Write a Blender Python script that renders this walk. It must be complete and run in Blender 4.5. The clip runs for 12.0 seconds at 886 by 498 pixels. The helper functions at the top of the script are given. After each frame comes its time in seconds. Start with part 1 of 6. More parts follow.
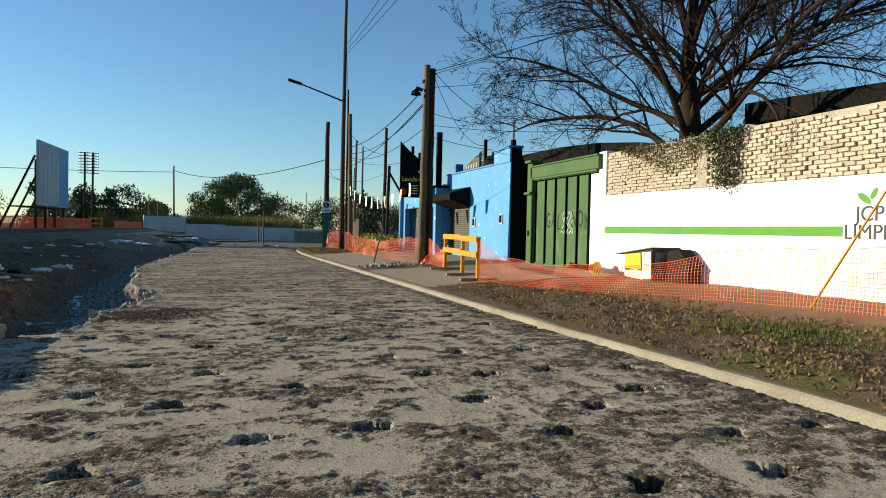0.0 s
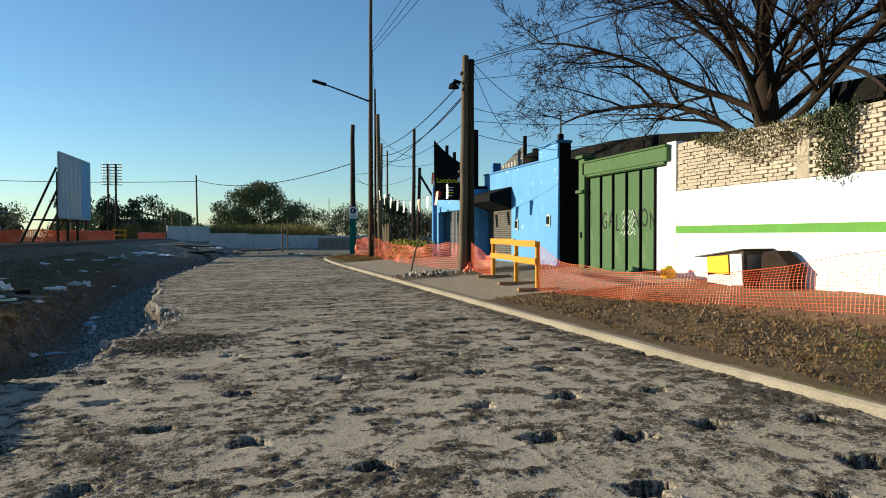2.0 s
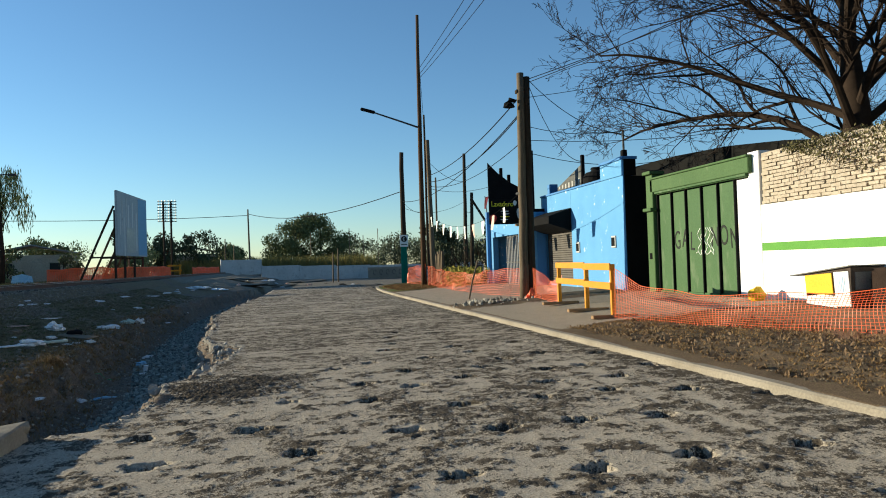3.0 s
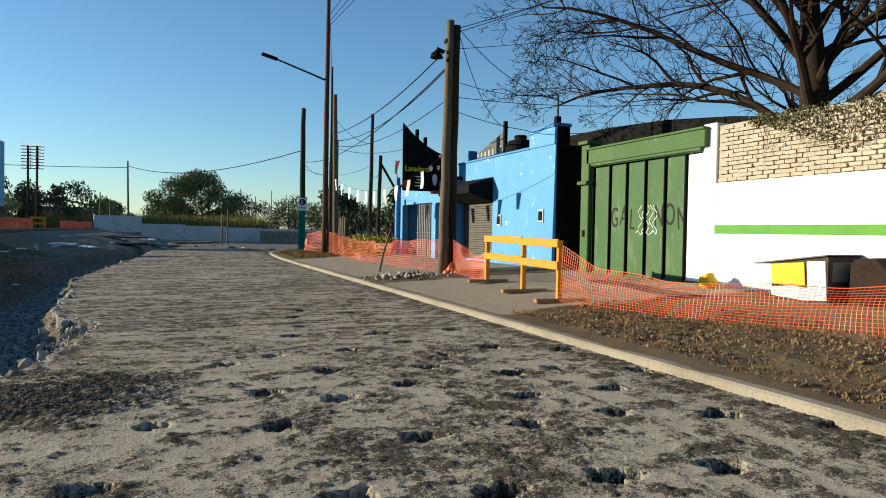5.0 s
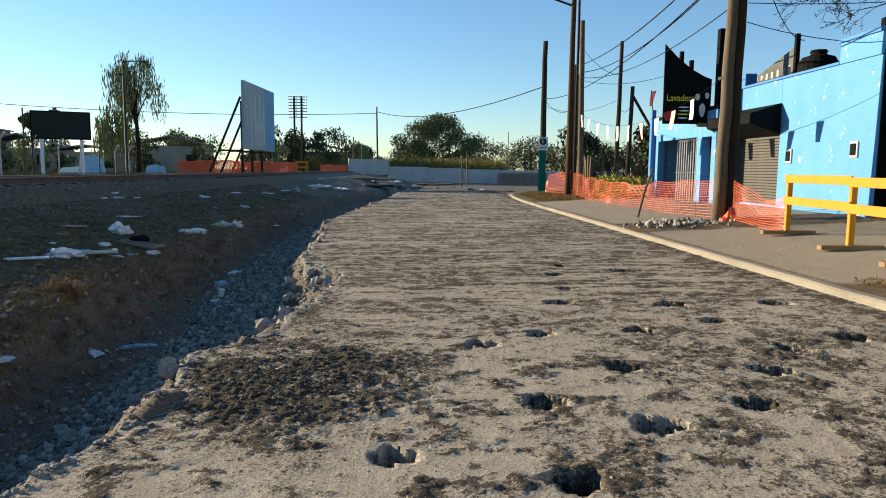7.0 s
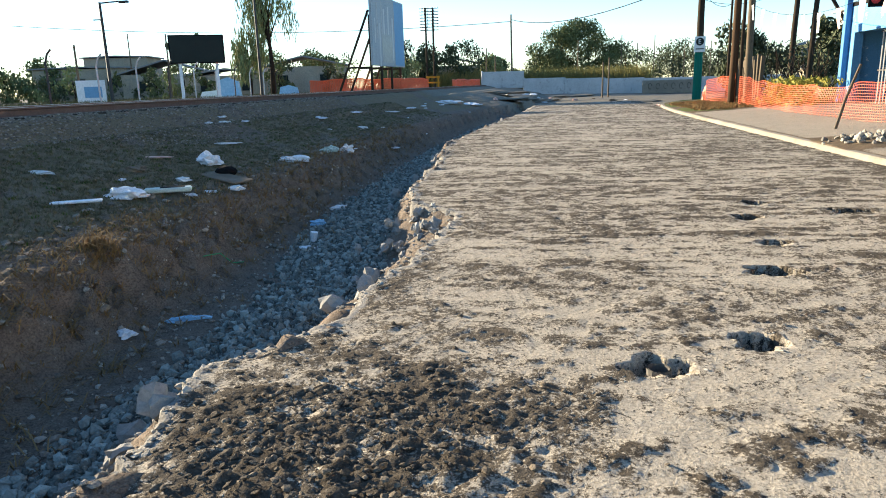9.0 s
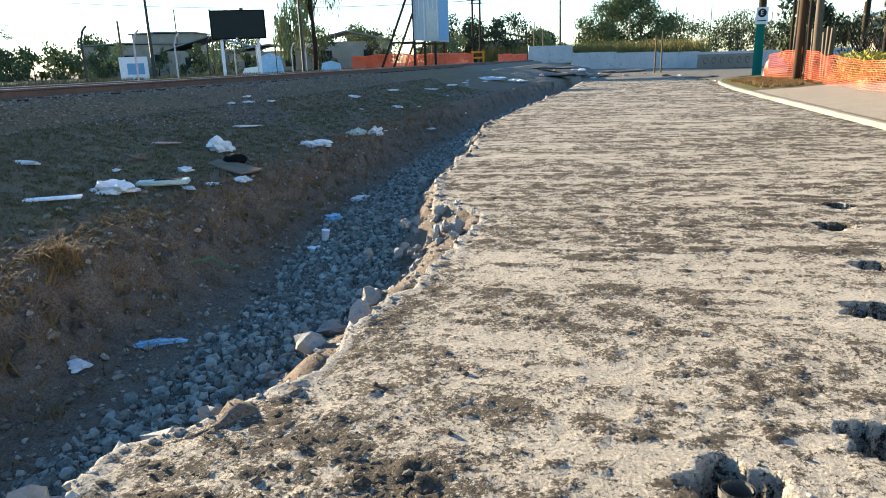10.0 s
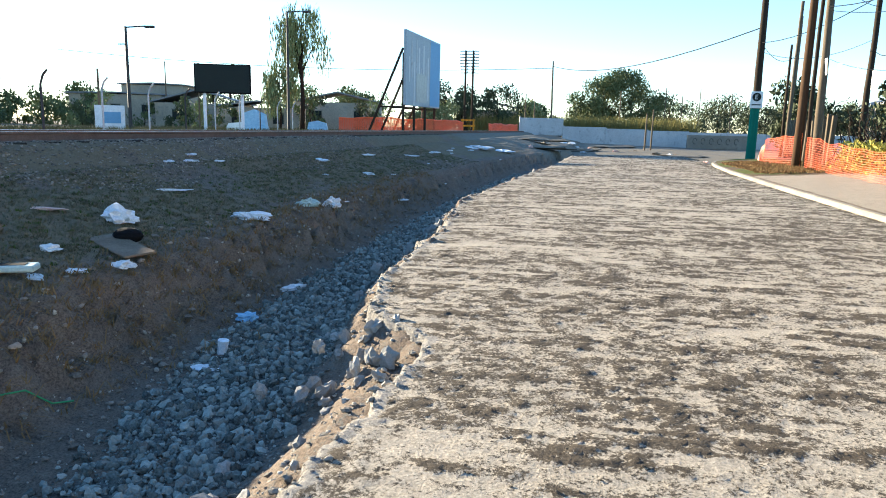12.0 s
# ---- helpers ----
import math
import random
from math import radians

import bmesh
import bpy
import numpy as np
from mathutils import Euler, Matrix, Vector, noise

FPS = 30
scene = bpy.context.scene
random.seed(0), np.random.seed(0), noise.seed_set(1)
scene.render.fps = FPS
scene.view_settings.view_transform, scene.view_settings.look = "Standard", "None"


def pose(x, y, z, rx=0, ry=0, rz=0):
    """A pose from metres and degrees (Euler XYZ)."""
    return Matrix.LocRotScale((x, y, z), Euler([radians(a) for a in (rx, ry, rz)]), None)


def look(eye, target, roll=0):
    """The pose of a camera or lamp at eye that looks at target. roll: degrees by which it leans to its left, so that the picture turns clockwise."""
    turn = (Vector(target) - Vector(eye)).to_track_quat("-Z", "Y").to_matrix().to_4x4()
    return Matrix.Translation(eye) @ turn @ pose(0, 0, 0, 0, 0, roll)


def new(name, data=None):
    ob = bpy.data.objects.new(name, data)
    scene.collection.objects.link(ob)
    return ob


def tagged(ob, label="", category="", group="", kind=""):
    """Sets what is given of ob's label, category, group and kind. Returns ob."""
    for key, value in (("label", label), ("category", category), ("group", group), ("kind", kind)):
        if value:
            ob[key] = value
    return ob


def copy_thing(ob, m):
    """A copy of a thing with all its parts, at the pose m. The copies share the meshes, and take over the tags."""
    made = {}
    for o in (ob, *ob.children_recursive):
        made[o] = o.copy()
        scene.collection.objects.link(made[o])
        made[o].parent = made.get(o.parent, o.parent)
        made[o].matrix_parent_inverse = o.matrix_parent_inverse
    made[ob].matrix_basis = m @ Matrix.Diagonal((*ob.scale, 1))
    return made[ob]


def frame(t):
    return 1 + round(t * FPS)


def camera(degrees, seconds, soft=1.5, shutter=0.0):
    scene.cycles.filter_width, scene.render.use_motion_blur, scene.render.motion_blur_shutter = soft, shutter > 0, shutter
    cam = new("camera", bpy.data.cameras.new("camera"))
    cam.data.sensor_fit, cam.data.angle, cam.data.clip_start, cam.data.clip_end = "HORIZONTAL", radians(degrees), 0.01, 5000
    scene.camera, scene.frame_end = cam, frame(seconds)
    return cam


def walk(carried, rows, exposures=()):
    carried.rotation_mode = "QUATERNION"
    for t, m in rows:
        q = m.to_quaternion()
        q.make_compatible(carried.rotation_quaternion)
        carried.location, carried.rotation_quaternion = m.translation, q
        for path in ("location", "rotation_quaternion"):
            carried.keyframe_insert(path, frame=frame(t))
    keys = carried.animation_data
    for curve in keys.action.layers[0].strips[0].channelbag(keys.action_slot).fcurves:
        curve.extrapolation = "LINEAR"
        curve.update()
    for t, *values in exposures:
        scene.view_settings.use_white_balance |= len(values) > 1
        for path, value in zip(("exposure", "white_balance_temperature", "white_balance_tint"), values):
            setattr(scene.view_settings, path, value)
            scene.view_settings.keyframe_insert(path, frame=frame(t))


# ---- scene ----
cam = camera(65.8, 12.0, soft=1.0)
PATH = [
    (0, (0.123, -0.317, 1.388), (0.740, 1.585, 1.338), 1.2),
    (0.5, (0.083, 0.145, 1.424), (0.585, 2.080, 1.357), 0.2),
    (1, (0.006, 0.642, 1.424), (0.620, 2.538, 1.265), 0.8),
    (1.5, (-0.002, 1.150, 1.424), (0.526, 3.079, 1.407), -1.5),
    (2, (0.003, 1.629, 1.425), (0.561, 3.549, 1.384), -0.2),
    (2.5, (-0.080, 2.155, 1.451), (0.407, 4.095, 1.466), -0.5),
    (2.7, (-0.064, 2.346, 1.439), (0.356, 4.302, 1.487), -1.8),
    (4.3, (-0.088, 4.219, 1.390), (0.456, 6.143, 1.358), -0.8),
    (4.5, (-0.067, 4.450, 1.390), (0.506, 6.366, 1.389), 0.3),
    (5, (-0.004, 4.978, 1.388), (0.715, 6.844, 1.338), 1.0),
    (5.5, (0.021, 5.493, 1.380), (0.634, 7.396, 1.413), 3.2),
    (6, (0.049, 5.990, 1.376), (0.751, 7.861, 1.271), 0.3),
    (6.5, (0.005, 6.496, 1.379), (0.478, 8.434, 1.248), 1.5),
    (7, (-0.044, 6.990, 1.354), (0.018, 8.976, 1.125), 0.5),
    (7.2, (-0.060, 7.178, 1.370), (-0.083, 9.161, 1.117), 0.3),
    (8.8, (-0.049, 8.937, 1.299), (-0.334, 10.860, 0.828), -0.6),
    (9, (-0.049, 9.157, 1.289), (-0.379, 11.074, 0.823), -1.7),
    (9.5, (-0.016, 9.644, 1.297), (-0.486, 11.514, 0.767), -1.3),
    (10, (-0.017, 10.157, 1.324), (-0.474, 12.031, 0.795), -1.9),
    (10.5, (0.007, 10.593, 1.317), (-0.564, 12.443, 0.817), -0.7),
    (11, (-0.003, 11.073, 1.308), (-0.558, 12.934, 0.827), -0.7),
    (11.5, (-0.094, 11.530, 1.297), (-0.636, 13.408, 0.875), 0.3),
    (12, (-0.091, 12.029, 1.335), (-0.516, 13.952, 0.985), 1.3),
]
walk(cam, [(t, look(eye, target, roll)) for t, eye, target, roll in PATH],
     exposures=((0, 1.08, 6350, 3), (4.5, 1.12, 6250, 3), (6.2, 1.14, 6300, 4), (7.2, 1.5, 6600, 8), (8.8, 2.2, 6550, 8), (10.0, 2.44, 6400, 8), (12, 2.58, 6250, 8)))

# ---- light ----
SUN_EL, SUN_DIR = 11.5, (0.905, -0.425)
sun_data = bpy.data.lights.new("sun", "SUN")
sun_data.energy, sun_data.angle, sun_data.color = 4.5, radians(0.5), (1.0, 0.845, 0.62)
sun = new("sun", sun_data)
_el = radians(SUN_EL)
sun.matrix_world = look((0, 0, 60), (SUN_DIR[0] * math.cos(_el), SUN_DIR[1] * math.cos(_el), 60 - math.sin(_el)))
world = bpy.data.worlds.new("sky")
scene.world = world
world.use_nodes = True
_nt = world.node_tree
sky = _nt.nodes.new("ShaderNodeTexSky")
sky.sky_type, sky.sun_disc = "NISHITA", False
sky.sun_elevation, sky.sun_rotation = _el, math.atan2(-SUN_DIR[0], -SUN_DIR[1])
sky.air_density, sky.dust_density, sky.ozone_density = 1.0, 0.05, 3.8
_nt.nodes["Background"].inputs["Strength"].default_value = 0.084
_nt.links.new(sky.outputs["Color"], _nt.nodes["Background"].inputs["Color"])


# ---- materials ----
def nodes_of(name, rough=0.9, metal=0.0):
    m = bpy.data.materials.new(name)
    m.use_nodes = True
    nt = m.node_tree
    b = nt.nodes["Principled BSDF"]
    b.inputs["Roughness"].default_value, b.inputs["Metallic"].default_value = rough, metal
    b.inputs["Specular IOR Level"].default_value = 0.06 if rough >= 0.85 else (0.25 if rough > 0.5 else 0.5)
    return m, nt, b


def n_noise(nt, scale, detail=6.0, stretch=(1, 1, 1), rough=0.6):
    tc, mp, n = nt.nodes.new("ShaderNodeTexCoord"), nt.nodes.new("ShaderNodeMapping"), nt.nodes.new("ShaderNodeTexNoise")
    mp.inputs["Scale"].default_value = stretch
    n.inputs["Scale"].default_value, n.inputs["Detail"].default_value, n.inputs["Roughness"].default_value = scale, detail, rough
    nt.links.new(tc.outputs["Object"], mp.inputs["Vector"])
    nt.links.new(mp.outputs["Vector"], n.inputs["Vector"])
    return n.outputs["Fac"]


def n_ramp(nt, fac, stops):
    r = nt.nodes.new("ShaderNodeValToRGB")
    els = r.color_ramp.elements
    while len(els) < len(stops):
        els.new(0.5)
    for e, (p, c) in zip(els, stops):
        e.position, e.color = p, (*c, 1) if len(c) == 3 else c
    nt.links.new(fac, r.inputs["Fac"])
    return r.outputs["Color"]


def n_mix(nt, fac, a, b, mode="MIX"):
    m = nt.nodes.new("ShaderNodeMix")
    m.data_type, m.blend_type = "RGBA", mode
    for sock, v in ((m.inputs[0], fac), (m.inputs[6], a), (m.inputs[7], b)):
        if isinstance(v, (int, float)):
            sock.default_value = v
        elif isinstance(v, tuple):
            sock.default_value = (*v, 1)
        else:
            nt.links.new(v, sock)
    return m.outputs[2]


def n_bump(nt, bsdf, height, strength, dist=0.02):
    b = nt.nodes.new("ShaderNodeBump")
    b.inputs["Strength"].default_value, b.inputs["Distance"].default_value = strength, dist
    nt.links.new(height, b.inputs["Height"])
    nt.links.new(b.outputs["Normal"], bsdf.inputs["Normal"])


def n_sharp(nt, value, lo, hi):
    r = nt.nodes.new("ShaderNodeMapRange")
    r.interpolation_type = "SMOOTHSTEP"
    r.inputs["From Min"].default_value, r.inputs["From Max"].default_value = lo, hi
    nt.links.new(value, r.inputs["Value"])
    return r.outputs["Result"]


def worn(name, c1, c2, scale=3.0, fine=60.0, rough=0.9, metal=0.0, bump=0.3, stain=None, stain_amt=(0.55, 0.7), stretch=(1, 1, 1), rnd=0.0):
    """A surface with broad and fine colour variation, optional stains, and fine relief."""
    m, nt, b = nodes_of(name, rough, metal)
    broad, grain = n_noise(nt, scale, 5, stretch), n_noise(nt, fine, 4)
    col = n_ramp(nt, broad, [(0.3, c1), (0.7, c2)])
    col = n_mix(nt, 0.35, col, n_ramp(nt, grain, [(0.25, tuple(x * 0.55 for x in c1)), (0.75, tuple(min(1, x * 1.35) for x in c2))]))
    if stain:
        sm = n_ramp(nt, n_noise(nt, scale * 2.3, 8, stretch, 0.7), [(stain_amt[0], (0, 0, 0)), (stain_amt[1], (1, 1, 1))])
        col = n_mix(nt, sm, col, stain)
    if rnd:
        oi = nt.nodes.new("ShaderNodeObjectInfo")
        col = n_mix(nt, 1.0, col, n_ramp(nt, oi.outputs["Random"], [(0.0, (1 - rnd,) * 3), (1.0, (1.0, 1.0, 1.0))]), "MULTIPLY")
    nt.links.new(col, b.inputs["Base Color"])
    n_bump(nt, b, grain, bump)
    return m


def plain(name, c, rough=0.6, metal=0.0):
    return worn(name, tuple(x * 0.85 for x in c), c, 4.0, 40.0, rough, metal, 0.08)


def ground_mat(name, layers, fine=70.0, bump=1.0, rough=0.95, scale=2.5):
    """Colours laid over one another by the mesh's own layer attributes: (attribute or None, dark, light)."""
    m, nt, b = nodes_of(name, rough)
    broad, grain, mid = n_noise(nt, scale, 6), n_noise(nt, fine, 5, rough=0.7), n_noise(nt, fine / 5, 6, rough=0.7)
    speck = n_mix(nt, 0.34, n_noise(nt, 48.0, 7, rough=0.85), mid)
    col = None
    for att, dark, light in layers:
        c = n_ramp(nt, broad, [(0.32, dark), (0.68, light)])
        c = n_mix(nt, 0.6, c, n_ramp(nt, mid, [(0.3, dark), (0.7, light)]))
        c = n_mix(nt, 0.58, c, n_ramp(nt, grain, [(0.3, tuple(x * 0.5 for x in dark)), (0.74, tuple(min(1, x * 1.35) for x in light))]))
        if att is None:
            col = c
        else:
            a = nt.nodes.new("ShaderNodeAttribute")
            a.attribute_name = att
            add = nt.nodes.new("ShaderNodeMath")
            add.operation = "MULTIPLY_ADD"
            nt.links.new(speck, add.inputs[0])
            add.inputs[1].default_value = 5.2
            nt.links.new(a.outputs["Fac"], add.inputs[2])
            col = n_mix(nt, n_sharp(nt, add.outputs[0], 2.93, 3.07), col, c)
    nt.links.new(col, b.inputs["Base Color"])
    mx = n_mix(nt, 0.5, grain, mid)
    n_bump(nt, b, mx, bump, 0.03)
    return m


M = dict(
    # The last road layer paints the shade inside the holes near-black.
    road=ground_mat("dusty_concrete", [(None, (0.21, 0.18, 0.138), (0.55, 0.482, 0.385)), ("dirt", (0.026, 0.0215, 0.0165), (0.13, 0.106, 0.079)), ("edge", (0.12, 0.115, 0.105), (0.33, 0.31, 0.28)), ("pit_shade", (0.010, 0.0085, 0.007), (0.040, 0.034, 0.028))]),
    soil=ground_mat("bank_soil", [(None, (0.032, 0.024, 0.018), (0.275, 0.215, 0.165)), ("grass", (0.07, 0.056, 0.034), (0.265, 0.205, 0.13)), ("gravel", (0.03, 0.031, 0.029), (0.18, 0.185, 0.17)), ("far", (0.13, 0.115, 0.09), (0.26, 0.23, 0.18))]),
    verge=ground_mat("verge_earth", [(None, (0.048, 0.034, 0.023), (0.19, 0.138, 0.09)), ("slab", (0.20, 0.165, 0.125), (0.42, 0.355, 0.275)), ("brickdust", (0.19, 0.11, 0.065), (0.33, 0.20, 0.125)), ("grass", (0.05, 0.065, 0.02), (0.16, 0.17, 0.055))]),
    kerb=worn("kerb_concrete", (0.17, 0.15, 0.118), (0.30, 0.265, 0.21), 0.7, 45, stain=(0.17, 0.145, 0.11), stain_amt=(0.52, 0.75)),
    white=worn("white_paint", (0.74, 0.74, 0.72), (0.84, 0.84, 0.82), 1.2, 30, 0.75, bump=0.12, stain=(0.52, 0.49, 0.43), stain_amt=(0.66, 0.9)),
    stripe=worn("green_stripe", (0.065, 0.20, 0.026), (0.09, 0.25, 0.036), 3, 40, 0.7, bump=0.1),
    brick=worn("limewashed_brick", (0.38, 0.31, 0.235), (0.62, 0.55, 0.445), 9.0, 70, stain=(0.26, 0.18, 0.125), stain_amt=(0.56, 0.72), rnd=0.35),
    mortar=worn("mortar", (0.22, 0.185, 0.14), (0.42, 0.365, 0.29), 5, 60),
    gate=worn("green_steel_paint", (0.030, 0.078, 0.024), (0.050, 0.106, 0.038), 1.6, 30, 0.65, bump=0.06, stain=(0.13, 0.17, 0.10), stain_amt=(0.54, 0.8), stretch=(1, 1, 0.3)),
    gatelight=worn("green_masonry_paint", (0.040, 0.086, 0.028), (0.064, 0.118, 0.043), 2.0, 30, 0.75, stain=(0.16, 0.21, 0.11), stain_amt=(0.6, 0.85), stretch=(1, 1, 0.25)),
    blue=worn("blue_masonry_paint", (0.076, 0.235, 0.45), (0.105, 0.29, 0.515), 1.3, 35, 0.75, stain=(0.48, 0.60, 0.68), stain_amt=(0.62, 0.66)),
    bluedark=plain("deep_blue_paint", (0.06, 0.20, 0.45)),
    black=worn("black_sheet_and_shade", (0.004, 0.004, 0.0045), (0.010, 0.010, 0.0105), 2, 30, 0.9),
    # Tar of the roofs; also the painted shade on the shop's -y side.
    roof_and_shade=worn("tarred_roof_and_wall_shade", (0.004, 0.004, 0.004), (0.011, 0.011, 0.01), 2, 30, 0.9),
    shutter=worn("dull_steel_shutter", (0.07, 0.063, 0.055), (0.115, 0.104, 0.09), 3, 40, 0.7, 0.0),
    steel=worn("dark_steel", (0.025, 0.025, 0.025), (0.06, 0.058, 0.055), 4, 40, 0.7, 0.0),
    galv=worn("galvanised_steel", (0.28, 0.28, 0.28), (0.42, 0.42, 0.42), 4, 40, 0.45, 0.6),
    polebrown=worn("brown_pole_wood", (0.045, 0.028, 0.017), (0.095, 0.058, 0.035), 3, 60, stretch=(6, 6, 0.6)),
    pole=worn("weathered_pole_wood", (0.07, 0.055, 0.038), (0.16, 0.125, 0.088), 3, 60, stretch=(6, 6, 0.6), stain=(0.04, 0.03, 0.022)),
    poledark=worn("tarred_pole_wood", (0.02, 0.015, 0.011), (0.055, 0.041, 0.029), 3, 60, stretch=(6, 6, 0.6)),
    yellow=worn("ochre_painted_timber", (0.46, 0.185, 0.012), (0.56, 0.24, 0.018), 3, 50, 0.65, stain=(0.4, 0.22, 0.06), stain_amt=(0.62, 0.8)),
    timber=worn("rough_timber", (0.16, 0.10, 0.055), (0.30, 0.20, 0.115), 4, 60, stretch=(1, 1, 1)),
    net=worn("orange_plastic_net", (0.72, 0.10, 0.025), (0.85, 0.16, 0.05), 3, 40, 0.5, bump=0.0),
    bark=worn("tree_bark", (0.014, 0.010, 0.008), (0.036, 0.025, 0.018), 5, 50),
    wire=plain("black_cable", (0.010, 0.010, 0.011), 0.9),
    concrete=worn("far_concrete", (0.36, 0.36, 0.355), (0.50, 0.50, 0.49), 0.8, 12, stain=(0.25, 0.25, 0.24)),
    rail=worn("rusty_rail_steel", (0.10, 0.056, 0.04), (0.18, 0.11, 0.08), 4, 50, 0.8, 0.0),
    railtop=worn("polished_rail_head", (0.45, 0.42, 0.40), (0.6, 0.57, 0.54), 4, 50, 0.3, 0.9),
)

for _k in ("black", "roof_and_shade"):
    M[_k].node_tree.nodes["Principled BSDF"].inputs["Specular IOR Level"].default_value = 0.08


# ---- shapes ----
def part(name, bm, material, parent, label=""):
    me = bpy.data.meshes.new(name)
    bm.to_mesh(me)
    bm.free()
    me.materials.append(material)
    ob = new(name, me)
    ob.parent = parent
    if label:
        ob["label"] = label
    return ob


def thing(name, at, label, category, group="", kind="", rz=0.0):
    ob = new(name)
    ob.matrix_world = pose(*at, 0, 0, rz)
    return tagged(ob, label, category, group, kind)


def solo(name, bm, material, label, category, group="", kind=""):
    ob = part(name, bm, material, None)
    return tagged(ob, label, category, group, kind)


def box(bm, c, s, turn=(0, 0, 0), bevel=0.0):
    r = bmesh.ops.create_cube(bm, size=1.0, matrix=Matrix.Translation(c) @ Euler([radians(a) for a in turn]).to_matrix().to_4x4() @ Matrix.Diagonal((*s, 1)))
    if bevel:
        es = list({e for v in r["verts"] for e in v.link_edges})
        bmesh.ops.bevel(bm, geom=es, offset=bevel, segments=1, affect="EDGES")
    return bm


def boxed(c, s, turn=(0, 0, 0), bevel=0.0):
    return box(bmesh.new(), c, s, turn, bevel)


def tube(bm, pts, radii, n=8, caps=True):
    """A tapered round sweep along pts."""
    rings, up = [], Vector((0.31, 0.17, 0.94))
    pts = [Vector(p) for p in pts]
    for i, p in enumerate(pts):
        d = (pts[min(i + 1, len(pts) - 1)] - pts[max(i - 1, 0)]).normalized()
        u = d.cross(up)
        if u.length < 0.05:
            u = d.cross(Vector((1, 0, 0)))
        u.normalize()
        w = d.cross(u)
        r = radii[i] if isinstance(radii, (list, tuple)) else radii
        rings.append([bm.verts.new(p + (u * math.cos(2 * math.pi * k / n) + w * math.sin(2 * math.pi * k / n)) * r) for k in range(n)])
    for a, b in zip(rings, rings[1:]):
        for k in range(n):
            bm.faces.new((a[k], a[(k + 1) % n], b[(k + 1) % n], b[k]))
    if caps and n > 2:
        bm.faces.new(rings[0][::-1])
        bm.faces.new(rings[-1])
    return bm


def prism(bm, poly, axis, lo, hi):
    """A flat outline (2D, in the two other axes) given thickness along an axis."""
    def at(p, d):
        return {"x": (d, p[0], p[1]), "y": (p[0], d, p[1]), "z": (p[0], p[1], d)}[axis]
    a, b = [bm.verts.new(at(p, lo)) for p in poly], [bm.verts.new(at(p, hi)) for p in poly]
    bm.faces.new(a)
    bm.faces.new(b[::-1])
    for i in range(len(poly)):
        j = (i + 1) % len(poly)
        bm.faces.new((a[i], b[i], b[j], a[j]))
    bmesh.ops.recalc_face_normals(bm, faces=bm.faces)
    return bm


def smooth(ob, on=True):
    ob.data.polygons.foreach_set("use_smooth", [on] * len(ob.data.polygons))
    return ob


# ---- noise on grids ----
_tab = np.random.RandomState(7).rand(256, 256)


def vnoise(x, y):
    xi, yi = np.floor(x).astype(int), np.floor(y).astype(int)
    fx, fy = x - xi, y - yi
    fx, fy = fx * fx * (3 - 2 * fx), fy * fy * (3 - 2 * fy)
    g = lambda a, b: _tab[a % 256, b % 256]
    return (g(xi, yi) * (1 - fx) + g(xi + 1, yi) * fx) * (1 - fy) + (g(xi, yi + 1) * (1 - fx) + g(xi + 1, yi + 1) * fx) * fy


def fbm(x, y, octaves=4, gain=0.5):
    s, a, tot = 0.0, 1.0, 0.0
    for k in range(octaves):
        s = s + a * vnoise(x * 2 ** k + 17.3 * k, y * 2 ** k + 5.1 * k)
        tot += a
        a *= gain
    return s / tot


def step01(v, a, b):
    t = np.clip((v - a) / (b - a), 0, 1)
    return t * t * (3 - 2 * t)


def grid_mesh(name, xs, ys, height, material, label, category, layers=()):
    X, Y = np.meshgrid(xs, ys)
    Z = height(X, Y)
    nx, ny = len(xs), len(ys)
    v = np.stack([X, Y, Z], -1).reshape(-1, 3)
    i = np.arange((ny - 1) * (nx - 1))
    a = i // (nx - 1) * nx + i % (nx - 1)
    f = np.stack([a, a + 1, a + nx + 1, a + nx], -1)
    me = bpy.data.meshes.new(name)
    me.vertices.add(len(v))
    me.vertices.foreach_set("co", v.astype(np.float32).ravel())
    me.loops.add(f.size)
    me.loops.foreach_set("vertex_index", f.astype(np.int32).ravel())
    me.polygons.add(len(f))
    me.polygons.foreach_set("loop_start", (np.arange(len(f)) * 4).astype(np.int32))
    me.update(calc_edges=True)
    for att, fn in layers:
        la = me.attributes.new(att, "FLOAT", "POINT")
        la.data.foreach_set("value", np.clip(fn(X, Y), 0, 1).astype(np.float32).ravel())
    me.materials.append(material)
    return tagged(new(name, me), label, category, kind="structure")


def spaced(lo, hi, d0, d1):
    """Coordinates from lo to hi whose steps grow evenly from d0 to d1."""
    out, v = [lo], lo
    while v < hi:
        v += d0 + (d1 - d0) * (v - lo) / (hi - lo)
        out.append(min(v, hi))
    return np.array(out)


